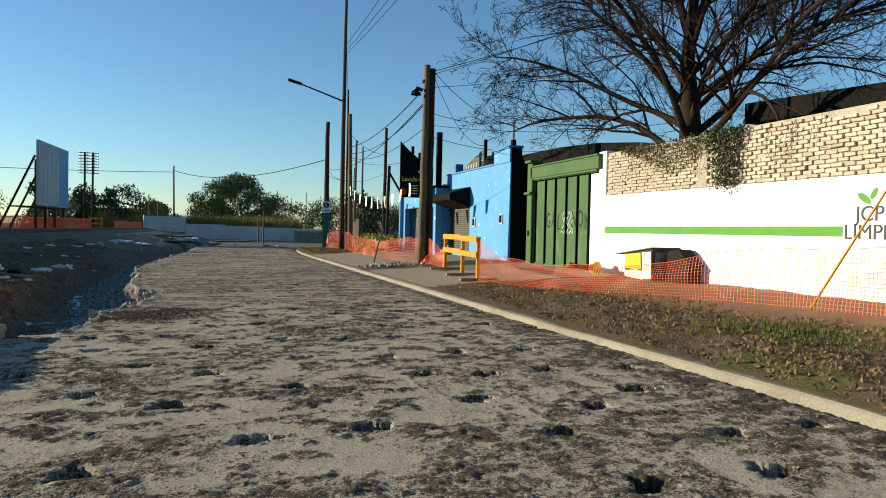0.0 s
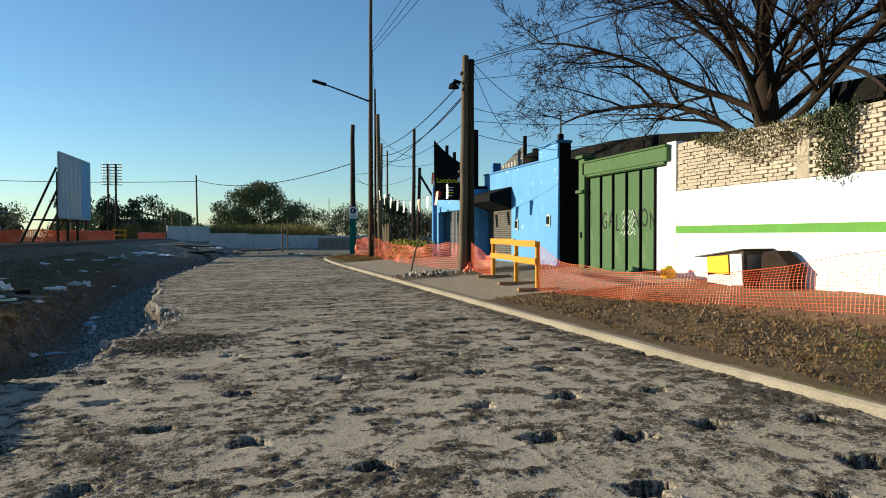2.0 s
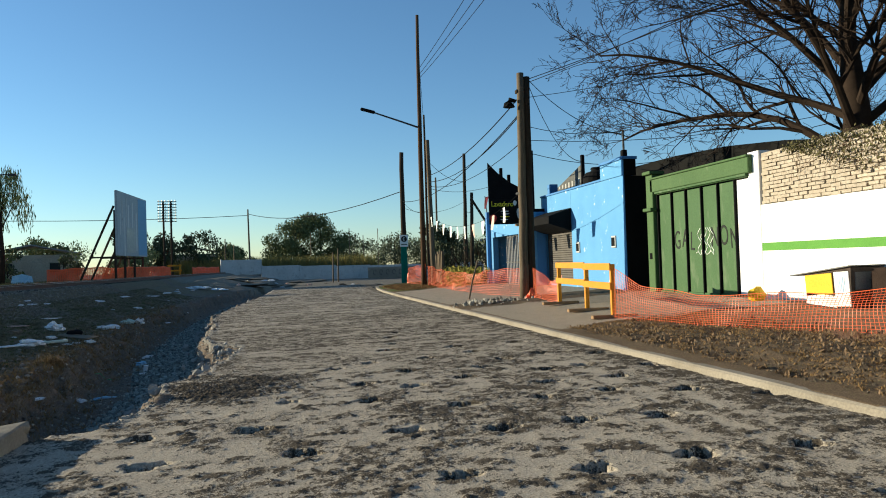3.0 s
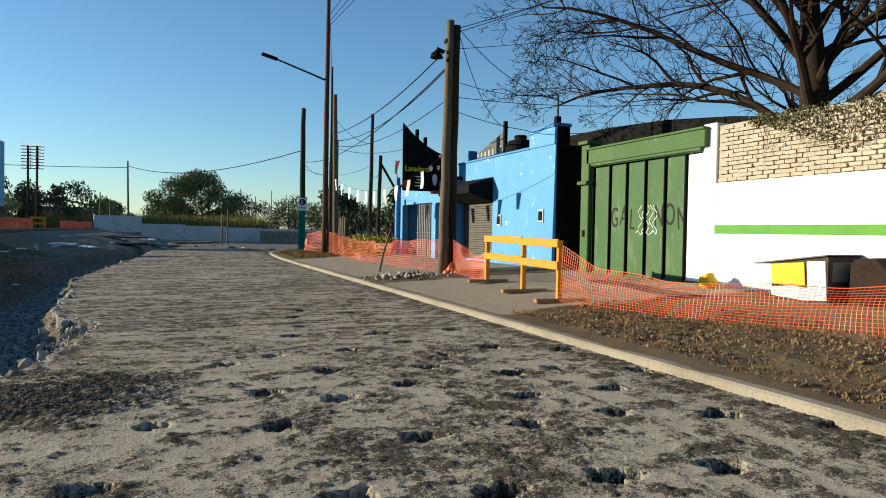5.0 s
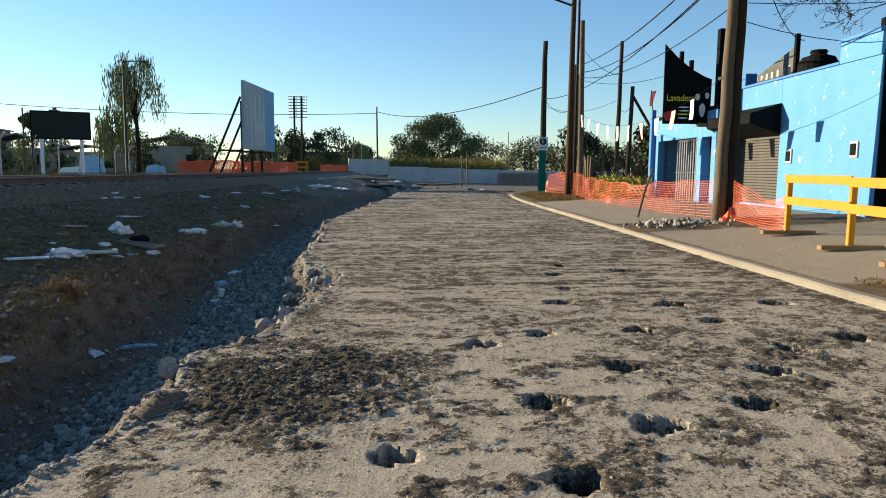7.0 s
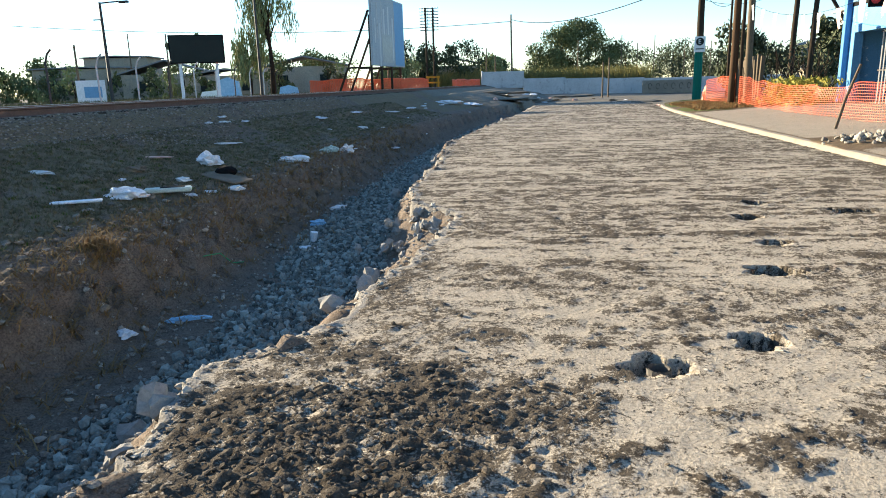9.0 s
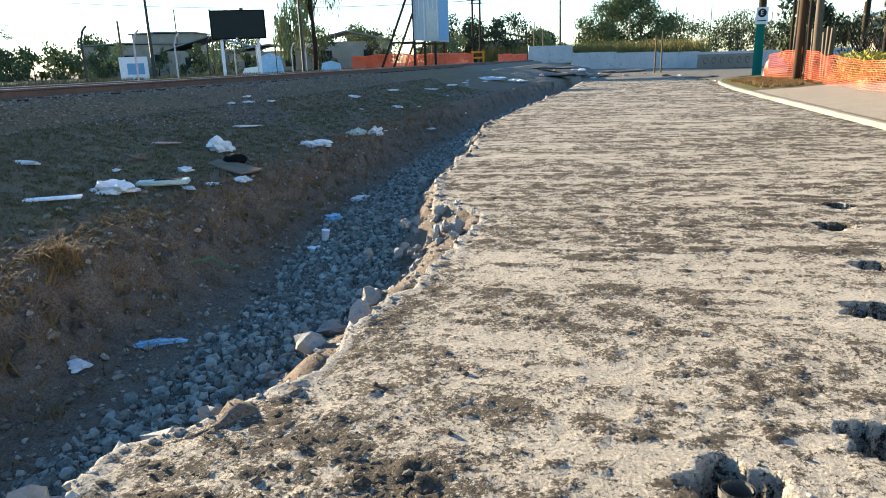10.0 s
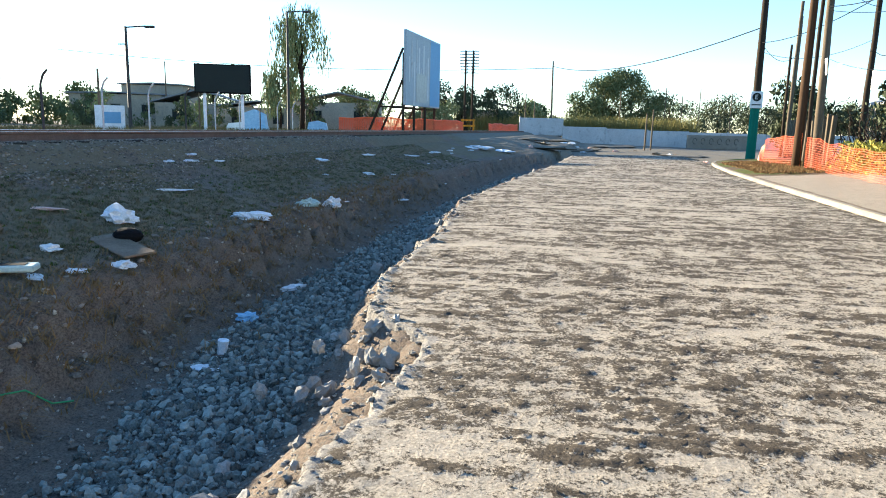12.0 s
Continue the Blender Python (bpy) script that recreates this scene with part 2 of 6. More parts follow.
# ---- road ----
EDGE_Y = (-6.0, 5.0, 9.3, 9.6, 10.5, 11.3, 12.0, 12.5, 13.3, 14.5, 15.7, 16.2, 16.5, 17.0, 18.0, 20.7, 25.0, 31.0, 39.0, 45.0, 52.0)
EDGE_X = (-2.6, -2.6, -2.6, -1.85, -1.65, -1.6, -1.8, -1.4, -1.3, -1.15, -1.08, -1.12, -1.45, -1.75, -2.0, -2.1, -2.65, -2.3, -1.8, -1.6, -1.4)
HOLES_A = ((3.21, 2.85), (2.37, 2.86), (3.48, 3.54), (4.22, 3.55), (4.75, 3.67), (2.37, 3.87), (-0.65, 3.93), (0.34, 4.29), (1.15, 4.36), (2.96, 4.42), (3.6, 4.84), (2.12, 4.91), (-0.21, 5.34), (4.06, 5.69), (0.77, 5.74), (2.58, 5.78), (3.22, 5.86), (-0.92, 5.88), (1.94, 5.94), (4.72, 6.05), (0.02, 6.5), (-1.65, 6.84), (3.48, 6.9), (1.84, 6.91), (2.63, 6.96), (-0.63, 7.04), (0.95, 7.08), (-0.06, 8.03), (-1.2, 8.1), (3.0, 8.11), (1.59, 8.21), (2.28, 8.21), (0.83, 8.42), (4.41, 8.47))
HOLES_B = ((-0.48, 8.96), (-1.4, 8.99), (3.83, 9.02), (1.52, 9.26), (2.33, 9.28), (3.11, 9.34), (0.64, 9.85), (3.54, 10.02), (2.71, 10.04), (-0.16, 10.13), (1.24, 10.47), (4.29, 10.58), (1.9, 10.77), (0.68, 10.86), (3.0, 10.89), (3.55, 10.98), (2.32, 11.41), (1.35, 11.55), (4.19, 11.86), (2.76, 11.98), (0.41, 12.21), (3.42, 12.3), (0.94, 12.54), (1.79, 12.61), (2.58, 12.96), (3.53, 13.71), (2.46, 13.73), (1.37, 13.88), (1.62, 14.71), (1.67, 15.74), (2.63, 15.99), (1.93, 16.49))


CROSSFALL = 0.0122


def edge_x(y):
    return np.interp(y, EDGE_Y, EDGE_X)


def edge_jag(X, Y):
    return edge_x(Y) + 0.28 * (fbm(Y * 1.9 + X * 0.4, X * 0.7 + 3, 5, 0.6) - 0.5) + 0.16 * (fbm(Y * 6.5 + 5, X * 5.5, 4, 0.65) - 0.5)


def road_dirt(X, Y):
    """How thickly dark mud crumbs lie: 0 swept dust, 1 solid mud. Holes read 1 too, to darken them as shade."""
    blot = step01(fbm(X * 1.1, Y * 1.3, 5, 0.62), 0.40, 0.64) * 0.57
    spot = step01(fbm(X * 4.1 + 7, Y * 5.6, 4, 0.68), 0.42, 0.62) * 0.70 * (1 - 0.6 * step01(Y, 11.5, 15.0))
    streak = step01(fbm(X * 1.1 + 40, Y * 8.0, 5, 0.72), 0.40, 0.62) * step01(Y, 10.5, 15.0) * 0.80
    groove = step01(fbm(X * 0.9 + 11, Y * 3.2 + 0.6 * X, 4, 0.6), 0.42, 0.62) * step01(Y, 12.0, 16.0) * 0.5
    track = step01(fbm(X * 6.0 + 9, Y * 0.30 + 4, 4, 0.6), 0.46, 0.64) * step01(X, 0.6, 2.0) * step01(15.0 - Y, 0, 3) * 0.55
    clump = step01(fbm(X * 8.0, Y * 9.0, 4, 0.65), 0.34, 0.62)
    lump = 0.55 + 0.9 * step01(fbm(X * 3, Y * 3, 4, 0.6), 0.36, 0.6)
    heap = np.exp(-(((X + 0.85) / 0.82) ** 2 + ((Y - 11.4) / 0.95) ** 2) ** 1.3) * lump + np.exp(-(((X + 1.3) / 0.5) ** 2 + ((Y - 13.8) / 1.2) ** 2) ** 2) * 0.6
    heap = heap + 0.8 * np.exp(-((X - 0.46) / 0.16) ** 2 - ((Y - 13.95) / 0.13) ** 2) + 0.75 * np.exp(-((X + 0.40) / 0.22) ** 2 - ((Y - 12.57) / 0.14) ** 2)
    kerbside = step01(X + 0.5 * (fbm(X * 2, Y * 2, 3) - 0.5), 3.5, 4.25) * 0.75
    d = np.maximum(np.maximum(blot, spot), np.maximum(np.maximum(streak, groove), np.maximum(track, kerbside))) * (0.46 + 0.62 * clump)
    return np.maximum(np.maximum(d, np.clip(heap * 1.25, 0, 1) * (0.60 + 0.40 * clump)), holes(X, Y))


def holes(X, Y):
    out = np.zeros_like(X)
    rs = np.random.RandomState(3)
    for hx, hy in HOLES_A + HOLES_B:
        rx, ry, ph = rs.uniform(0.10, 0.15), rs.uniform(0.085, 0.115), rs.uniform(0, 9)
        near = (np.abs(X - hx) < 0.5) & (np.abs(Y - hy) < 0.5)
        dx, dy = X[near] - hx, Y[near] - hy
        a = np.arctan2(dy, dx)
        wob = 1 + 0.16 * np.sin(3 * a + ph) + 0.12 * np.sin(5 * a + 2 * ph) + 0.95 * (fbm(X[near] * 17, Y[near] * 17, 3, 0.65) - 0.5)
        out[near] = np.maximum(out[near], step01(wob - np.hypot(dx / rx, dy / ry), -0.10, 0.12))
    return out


def road_z(X, Y):
    d = road_dirt(X, Y)
    z = 0.012 * (fbm(X * 0.6, Y * 0.6, 3) - 0.5) + 0.006 * (fbm(X * 9, Y * 9, 3) - 0.5) + 0.005 * (fbm(X * 37, Y * 37, 2) - 0.5)
    z = z + 0.008 * (fbm(X * 1.2 + 40, Y * 8.0, 4) - 0.5) * step01(Y, 11, 15)
    z = z + d * (0.003 + (0.062 - 0.028 * step01(Y, 11.5, 14.5)) * np.clip(fbm(X * 26, Y * 26, 3, 0.75) - 0.42, 0, 1))
    z = z + 0.045 * np.exp(-(((X + 0.75) / 0.9) ** 2 + ((Y - 11.2) / 0.85) ** 2) ** 2) * np.clip(fbm(X * 24, Y * 24, 4, 0.8) - 0.34, 0, 1)
    h = holes(X, Y)
    z = z - h * (0.34 + 0.07 * (fbm(X * 11, Y * 11, 3) - 0.5)) + 0.05 * np.clip(h * (1 - h) * 4, 0, 1) * (fbm(X * 16, Y * 16, 3) - 0.5)
    e = X - edge_jag(X, Y)
    rough = 0.06 * (fbm(X * 5, Y * 5, 4) - 0.5) * step01(-e, -0.22, 0.0)
    drop = step01(-e, -0.02, 0.10)
    return (z + rough) * (1 - drop) - 0.62 * drop + CROSSFALL * X


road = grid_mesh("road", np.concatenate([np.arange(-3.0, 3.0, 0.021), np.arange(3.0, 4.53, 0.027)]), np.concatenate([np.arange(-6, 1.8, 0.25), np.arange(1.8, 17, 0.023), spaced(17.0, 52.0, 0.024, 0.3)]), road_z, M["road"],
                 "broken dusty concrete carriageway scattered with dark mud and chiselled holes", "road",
                 # Hole mask for the painted shade, besides the mud and edge layers.
                 (("dirt", road_dirt), ("pit_shade", lambda X, Y: step01(holes(X, Y), 0.45, 0.8)), ("edge", lambda X, Y: step01(-(X - edge_jag(X, Y)), -0.12, -0.02))))


# ---- bank, trench and far ground ----
def bank_x(y):
    return np.interp(y, (-6, 9.2, 9.8, 11, 13, 15, 18, 22, 27, 37, 44, 49, 52), (-2.75, -2.75, -3.4, -3.6, -3.75, -3.95, -4.1, -4.5, -4.7, -4.5, -3.9, -3.1, -2.5))


def toe_x(y):
    return np.interp(y, (-6, 9.2, 9.8, 12, 16, 18, 22, 27, 37, 47, 52), (-2.4, -2.4, -2.9, -2.95, -3.1, -3.3, -3.5, -3.8, -3.6, -2.4, -2.0))


def shoulder_x(y):
    return np.interp(y, (9.5, 12.4, 13.9, 15.5, 16.6, 18.0, 20.3, 22.6, 30.0, 45.0), (-2.3, -2.17, -1.84, -1.85, -2.15, -2.35, -2.66, -2.78, -2.9, -2.2))


def ground_z(X, Y):
    wob = 0.35 * (fbm(Y * 0.9, X * 0.9, 4) - 0.5)
    bx, tx = bank_x(Y) + wob, toe_x(Y) + wob * 0.6
    low = np.where(Y < 9.45, -0.40, -0.47) + 0.07 * (fbm(X * 1.3, Y * 1.3, 5) - 0.5)
    low = low + 0.55 * step01(Y, 45.0, 50.0) * - 0.06 * step01(Y, 45.0, 50.0)
    low = low + 0.40 * step01(X, shoulder_x(Y), edge_x(Y) + 0.05) * (1 - step01(X, edge_x(Y) + 0.12, edge_x(Y) + 0.4)) * step01(Y, 9.6, 10.4) * step01(46 - Y, 0, 10) * (0.55 + 0.9 * fbm(X * 3.5, Y * 2.6, 5, 0.62))
    low = low + 0.50 * step01(Y, 52, 90) * (1 - 0.8 * step01(X, -6, 14))
    near_track = step01(-X, 6.2, 6.9)
    up = np.interp(X - bx, (-3.5, -1.6, 0.0), (0.80, 0.43, 0.13)) * (1 - near_track)
    up = up + near_track * np.interp(X, (-60, -20, -11.4, -10.5, -7.75, -7.4, -6.9), (0.75, 0.72, 0.78, 0.99, 1.0, 0.93, 0.67))
    up = up + 0.026 * (fbm(X * 2.2, Y * 2.2, 5, 0.6) - 0.5)
    up = up + 0.14 * np.exp(-((Y - 7.2) / 2.4) ** 2) * np.exp(-((X + 3.2) / 0.5) ** 2)
    s = step01(X, bx, np.maximum(tx, bx + 0.25))
    face = 0.60 * (fbm(X * 4.5, Y * 4.5, 5, 0.66) - 0.5) * 4 * s * (1 - s)
    face = face + 0.25 * (fbm(X * 13, Y * 13, 3, 0.7) - 0.5) * step01(s, 0.02, 0.3) * step01(1 - s, 0.0, 0.3) + 0.03 * (fbm(X * 31, Y * 31, 2) - 0.5) * s
    z = up * (1 - s) + low * s + face
    right = step01(X, 9.0, 11.0) * step01(50 - Y, 0, 3)
    return z * (1 - right) + 0.3 * right


def gravel_x(y):
    return np.interp(y, (10, 12.3, 13.5, 14.6, 15.6, 17, 19.3, 23, 30, 50), (-2.45, -2.5, -2.5, -2.6, -2.82, -3.1, -3.3, -3.45, -3.5, -3.0))


def gravel_mask(X, Y):
    g = gravel_x(Y) + 0.4 * (fbm(X * 1.5, Y * 1.5, 3) - 0.5)
    return step01(X, g - 0.05, g + 0.2) * (1 - 0.8 * step01(X, shoulder_x(Y) - 0.05, shoulder_x(Y) + 0.2)) * step01(Y, 9.5, 10.5) * step01(48 - Y, 0, 3) * step01(fbm(X * 2, Y * 2, 4), 0.30, 0.5)


def bank_grass(X, Y):
    return step01(fbm(X * 0.8 + 3, Y * 0.8, 5, 0.6), 0.30, 0.50) * step01(bank_x(Y) - X, 0.05, 0.5)


gx = np.concatenate([-spaced(11.0, 600.0, 0.4, 60.0)[::-1][:-1], np.arange(-11, -5, 0.10), np.arange(-5, -1.0, 0.055), spaced(-1.0, 12.0, 0.3, 0.8)[:-1], spaced(12.0, 600.0, 0.8, 60.0)])
gy = np.concatenate([-spaced(6.0, 300.0, 1.0, 60.0)[::-1][:-1], np.arange(-6, 7, 0.2), np.arange(7, 24, 0.055), spaced(24.0, 52.0, 0.05, 0.25)[:-1], spaced(52.0, 110.0, 0.3, 3.0)[:-1], spaced(110.0, 900.0, 4.0, 80.0)])
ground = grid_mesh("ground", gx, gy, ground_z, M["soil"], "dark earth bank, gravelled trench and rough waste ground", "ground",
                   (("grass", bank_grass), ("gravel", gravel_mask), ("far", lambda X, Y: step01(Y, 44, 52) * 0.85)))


# ---- verge and pavement ----
KERB_Y = (-6.0, 4.0, 8.0, 14.0, 24.0, 31.0, 36.0, 40.0, 42.5, 44.5, 46.5, 50.0)
KERB_X = (4.75, 4.62, 4.45, 4.36, 4.22, 4.13, 4.15, 4.3, 4.55, 4.95, 5.8, 8.6)


def kerb_x(y):
    return np.interp(y, KERB_Y, KERB_X)


def slab_mask(X, Y):
    a = step01(Y + 0.2 * np.sin(X * 3), 14.3, 14.6) * step01(20.6 - Y, 0, 0.3)
    b = step01(Y, 22.6, 22.9) * step01(33.6 - Y, 0, 0.5)
    return np.maximum(a, b) * step01(X, kerb_x(Y) + 0.10, kerb_x(Y) + 0.3) * (0.75 + 0.25 * step01(fbm(X * 2, Y * 2, 4), 0.35, 0.5))


def dust_mask(X, Y):
    return step01(X + 0.5 * (fbm(X, Y, 3) - 0.5), 6.6, 7.3) * step01(14.4 - Y, 0, 0.5) + step01(X, 6.0, 6.6) * step01(Y, 33.5, 35) * 0.7


def verge_grass(X, Y):
    a = step01(fbm(X * 1.2 + 8, Y * 1.2, 5, 0.6), 0.50, 0.64) * step01(7.2 - X, 0, 0.6) * step01(8.0 - Y, 0, 2) * 0.5
    b = step01(Y, 33.5, 34.5) * step01(fbm(X, Y, 4), 0.35, 0.5)
    return np.maximum(a, b) * (1 - slab_mask(X, Y))


def verge_z(X, Y):
    k = kerb_x(Y)
    z = 0.135 + 0.056 * np.clip(X - k, 0, 5.2)
    soft = 1 - slab_mask(X, Y)
    z = z + soft * (0.11 * (fbm(X * 1.6, Y * 1.6, 5, 0.6) - 0.42) * step01(X, k + 0.05, k + 0.5))
    z = z + soft * 0.10 * np.exp(-((X - 5.6) / 0.7) ** 2) * step01(13.5 - Y, 0, 2) * fbm(X * 3, Y * 3, 4, 0.6)
    z = z + 0.10 * np.exp(-((X - 5.3) / 0.8) ** 2 - ((Y - 21.6) / 0.7) ** 2) * (0.4 + fbm(X * 6, Y * 6, 3))
    return np.where(X < k + 0.02, -0.25, z)


verge = grid_mesh("pavement", np.concatenate([np.arange(4.1, 7.0, 0.05), np.arange(7.0, 14.0, 0.12)]), np.concatenate([np.arange(-6, 3, 0.3), np.arange(3, 24, 0.055), spaced(24.0, 50.0, 0.06, 0.25)]), verge_z, M["verge"],
                  "trodden earth verge with concrete driveways and brick dust", "pavement", (("slab", slab_mask), ("brickdust", dust_mask), ("grass", verge_grass)))

ky = np.concatenate([np.arange(-6, 30, 0.25), np.arange(30, 50.01, 0.4)])
bm = bmesh.new()
prev = None
for y in ky:
    x, wz = float(kerb_x(y)), 0.012 * (float(fbm(np.array(y * 1.5), np.array(2.0), 3)) - 0.5)
    ring = [bm.verts.new((x + dx, y, z + (wz if z > 0 else 0))) for dx, z in ((-0.02, -0.3), (0.0, 0.12), (0.025, 0.143), (0.12, 0.148), (0.14, 0.125), (0.14, -0.3))]
    if prev:
        for k in range(5):
            bm.faces.new((prev[k], prev[k + 1], ring[k + 1], ring[k]))
    prev = ring
bmesh.ops.recalc_face_normals(bm, faces=bm.faces)
kerb = solo("kerb", bm, M["kerb"], "pale cast concrete kerb along the broken road", "kerb", kind="structure")

left_kerb = thing("kerb_left", (-2.5, 9.4, 0.0), "worn pale concrete kerb ending broken at the trench", "kerb")
tagged(left_kerb, kind="structure")
for k in range(15):
    y1 = -k * 1.02
    bm = boxed((0.0, y1 - 0.505, -0.13), (0.19, 1.005, 0.53), (0.0, 0.0, 0.4 * math.sin(k * 2.1)), bevel=0.016)
    bmesh.ops.subdivide_edges(bm, edges=[e for e in bm.edges if e.calc_length() > 0.4], cuts=9, use_grid_fill=True)
    for v in bm.verts:
        v.co += 0.018 * noise.noise_vector(v.co * 7.0 + Vector((0, 0, 3.0 * k)))
        if k == 0 and v.co.y > -0.1:
            v.co += 0.05 * noise.noise_vector(v.co * 13.0)
    part("kerb_stone", bm, M["kerb"], left_kerb)


# ---- white wall with bare brick above ----
bm = boxed((9.875, 4.775, 1.31), (0.25, 21.55, 2.24))
wall_white = solo("wall_east", bm, M["white"], "white-painted masonry boundary wall", "wall", kind="structure")
part("core", boxed((9.885, 4.775, 2.985), (0.19, 21.5, 1.11)), M["mortar"], wall_white, "bare mortar bed behind the bricks")
part("gate_column", boxed((9.882, 15.73, 1.89), (0.3, 0.36, 3.44), bevel=0.012), M["white"], wall_white)
part("mortar_column", boxed((9.86, 11.75, 2.95), (0.245, 0.30, 1.05), bevel=0.01), M["mortar"], wall_white, "rough cement pier in the brickwork")
part("paint_stripe", boxed((9.748, 11.93, 1.53), (0.008, 7.28, 0.17)), M["stripe"], wall_white, "faded green painted band")


def lettering(name, text, size, at, turn, material, parent, label, depth=0.003, stretch=1.0):
    cu = bpy.data.curves.new(name, "FONT")
    cu.body, cu.size, cu.extrude, cu.offset = text, size, depth, 0.0
    tmp = bpy.data.objects.new(name, cu)
    me = bpy.data.meshes.new_from_object(tmp)
    me.materials.append(material)
    ob = new(name, me)
    ob.matrix_world = pose(*at, *turn) @ Matrix.Diagonal((stretch, 1, 1, 1))
    bpy.data.objects.remove(tmp)
    if parent:
        ob.parent = parent
        ob["label"] = label
    return ob


M["ink"] = plain("dark_grey_lettering", (0.06, 0.065, 0.06), 0.8)
M["inkblack"] = plain("black_spray_paint", (0.015, 0.02, 0.015), 0.8)
M["inkwhite"] = plain("white_spray_paint", (0.6, 0.65, 0.58), 0.8)
lettering("lettering_upper", "JCP", 0.34, (9.744, 8.06, 1.70), (90, 0, -90), M["ink"], wall_white, "dark grey painted capitals")
lettering("lettering_lower", "LIMPI", 0.34, (9.744, 8.27, 1.41), (90, 0, -90), M["ink"], wall_white, "dark grey painted capitals")
for k, (y, z, a, s) in enumerate(((7.92, 2.06, 35, 1.0), (7.75, 2.12, -60, 0.75))):
    bm = bmesh.new()
    prism(bm, [(0.13 * s * math.cos(t) * (1 if math.cos(t) > 0 else 1.15), 0.055 * s * math.sin(t)) for t in np.linspace(0, 2 * math.pi, 14)[:-1]], "x", -0.003, 0.003)
    leaf = part("painted_leaf", bm, M["stripe"], wall_white, "green painted leaf shape")
    leaf.matrix_world = pose(9.745, y, z, a, 0, 0)

# ---- vine and litter on the wall ----
M["ivy"] = worn("ivy_leaf", (0.018, 0.028, 0.010), (0.05, 0.07, 0.022), 6, 40, 0.6)
M["dryivy"] = worn("dry_vine", (0.045, 0.043, 0.016), (0.13, 0.115, 0.045), 6, 40, 0.8)
M["twig"] = worn("dry_twig", (0.09, 0.06, 0.04), (0.17, 0.12, 0.08), 6, 40, 0.9)


def leaves(bm, rs, spots, size, spread):
    """Small folded leaves round the given spots."""
    for c in spots:
        p = Vector(c) + Vector(rs.normal(0, 1, 3) * spread)
        q = Euler(rs.uniform(0, 6.28, 3)).to_matrix()
        s = size * rs.uniform(0.6, 1.3)
        v = [bm.verts.new(p + q @ Vector(w) * s) for w in ((-1, 0, 0), (0, -0.5, 0.15), (1, 0, 0), (0, 0.5, 0.15))]
        bm.faces.new((v[0], v[1], v[2]))
        bm.faces.new((v[0], v[2], v[3]))
    return bm


rs = np.random.RandomState(11)
vine = thing("vine", (9.75, 11.0, 3.3), "dark ivy hanging over the bare brick wall top", "vine")
spots = [(rs.uniform(-0.28, -0.02), rs.uniform(-0.55, 0.35) * (1 - 0.5 * k / 900), 0.25 - 1.15 * (k / 900) ** 1.3) for k in range(900)] * 2
part("hanging_foliage", leaves(bmesh.new(), rs, spots, 0.034, 0.06), M["ivy"], vine, "dense dark hanging leaves")
spots = []
for k in range(3600):
    u = rs.uniform(0, 1)
    spots.append((rs.uniform(-0.22, 0.2), 0.3 + 3.3 * u, 0.22 - rs.rand() ** 1.5 * 0.75 * max(0.12, 1 - abs(u - 0.42) * 1.7)))
part("trailing_foliage", leaves(bmesh.new(), rs, spots, 0.030, 0.035), M["dryivy"], vine, "dry olive trailing leaves")
bm = bmesh.new()
for k in range(26):
    y0, z0 = rs.uniform(-2.3, 3.4), rs.uniform(0.0, 0.25)
    pts = [(-0.03 - 0.02 * i + 0.0, y0 + i * rs.uniform(-0.07, 0.07), z0 - i * rs.uniform(0.05, 0.14)) for i in range(7)]
    tube(bm, pts, [0.008 - 0.0008 * i for i in range(7)], 3, False)
tagged(part("bare_stem", bm, M["twig"], vine, "bare brown stems"), kind="stuff")

# ---- green gate ----
gate = thing("metal_gate", (9.74, 17.85, 0.40), "green painted sheet metal sliding gate with scrawled graffiti", "gate")
seams = (15.62, 16.08, 16.71, 17.36, 18.03, 18.68, 19.36)
for a, b in zip(seams, seams[1:]):
    part("panel", boxed((0.04, (a + b) / 2 - 17.5, 1.31), (0.03, b - a - 0.05, 2.56), bevel=0.006), M["gate"] if a > 15.8 else M["white"], gate, "" if a > 15.8 else "white-splashed dirty end panel")
    part("rib", boxed((0.0, b - 17.5, 1.31), (0.07, 0.035, 2.6), bevel=0.005), M["black"], gate, "dark steel upright")
part("top_rail", boxed((0.0, -0.01, 2.66), (0.09, 3.76, 0.08), bevel=0.008), M["gate"], gate)
part("bottom_rail", boxed((0.01, -0.01, 0.03), (0.07, 3.76, 0.08), bevel=0.008), M["gate"], gate)
for k, (ch, y) in enumerate((("G", 1.15), ("A", 0.80), ("L", 0.45), ("N", -0.42), ("O", -0.78), ("N", -1.16))):
    lettering("graffiti_letter", ch, 0.66, (0.021, y, 1.15 + 0.05 * math.sin(k * 2.2)), (90, 4 * math.sin(k), -90), M["inkblack"], gate, "black spray-painted scrawl", stretch=0.6)
bm = bmesh.new()
for k in range(5):
    y0 = 0.05 - 0.13 * k
    tube(bm, [(0.022, y0 + 0.07 * math.sin(i * 1.3 + k), 1.0 + 0.62 * i / 8) for i in range(9)], 0.012, 4)
tube(bm, [(0.022, 0.2 - 0.09 * i, 1.02 + 0.05 * math.sin(i * 2.1)) for i in range(9)], 0.012, 4)
part("white_scrawl", bm, M["inkwhite"], gate, "white spray-painted scribble")

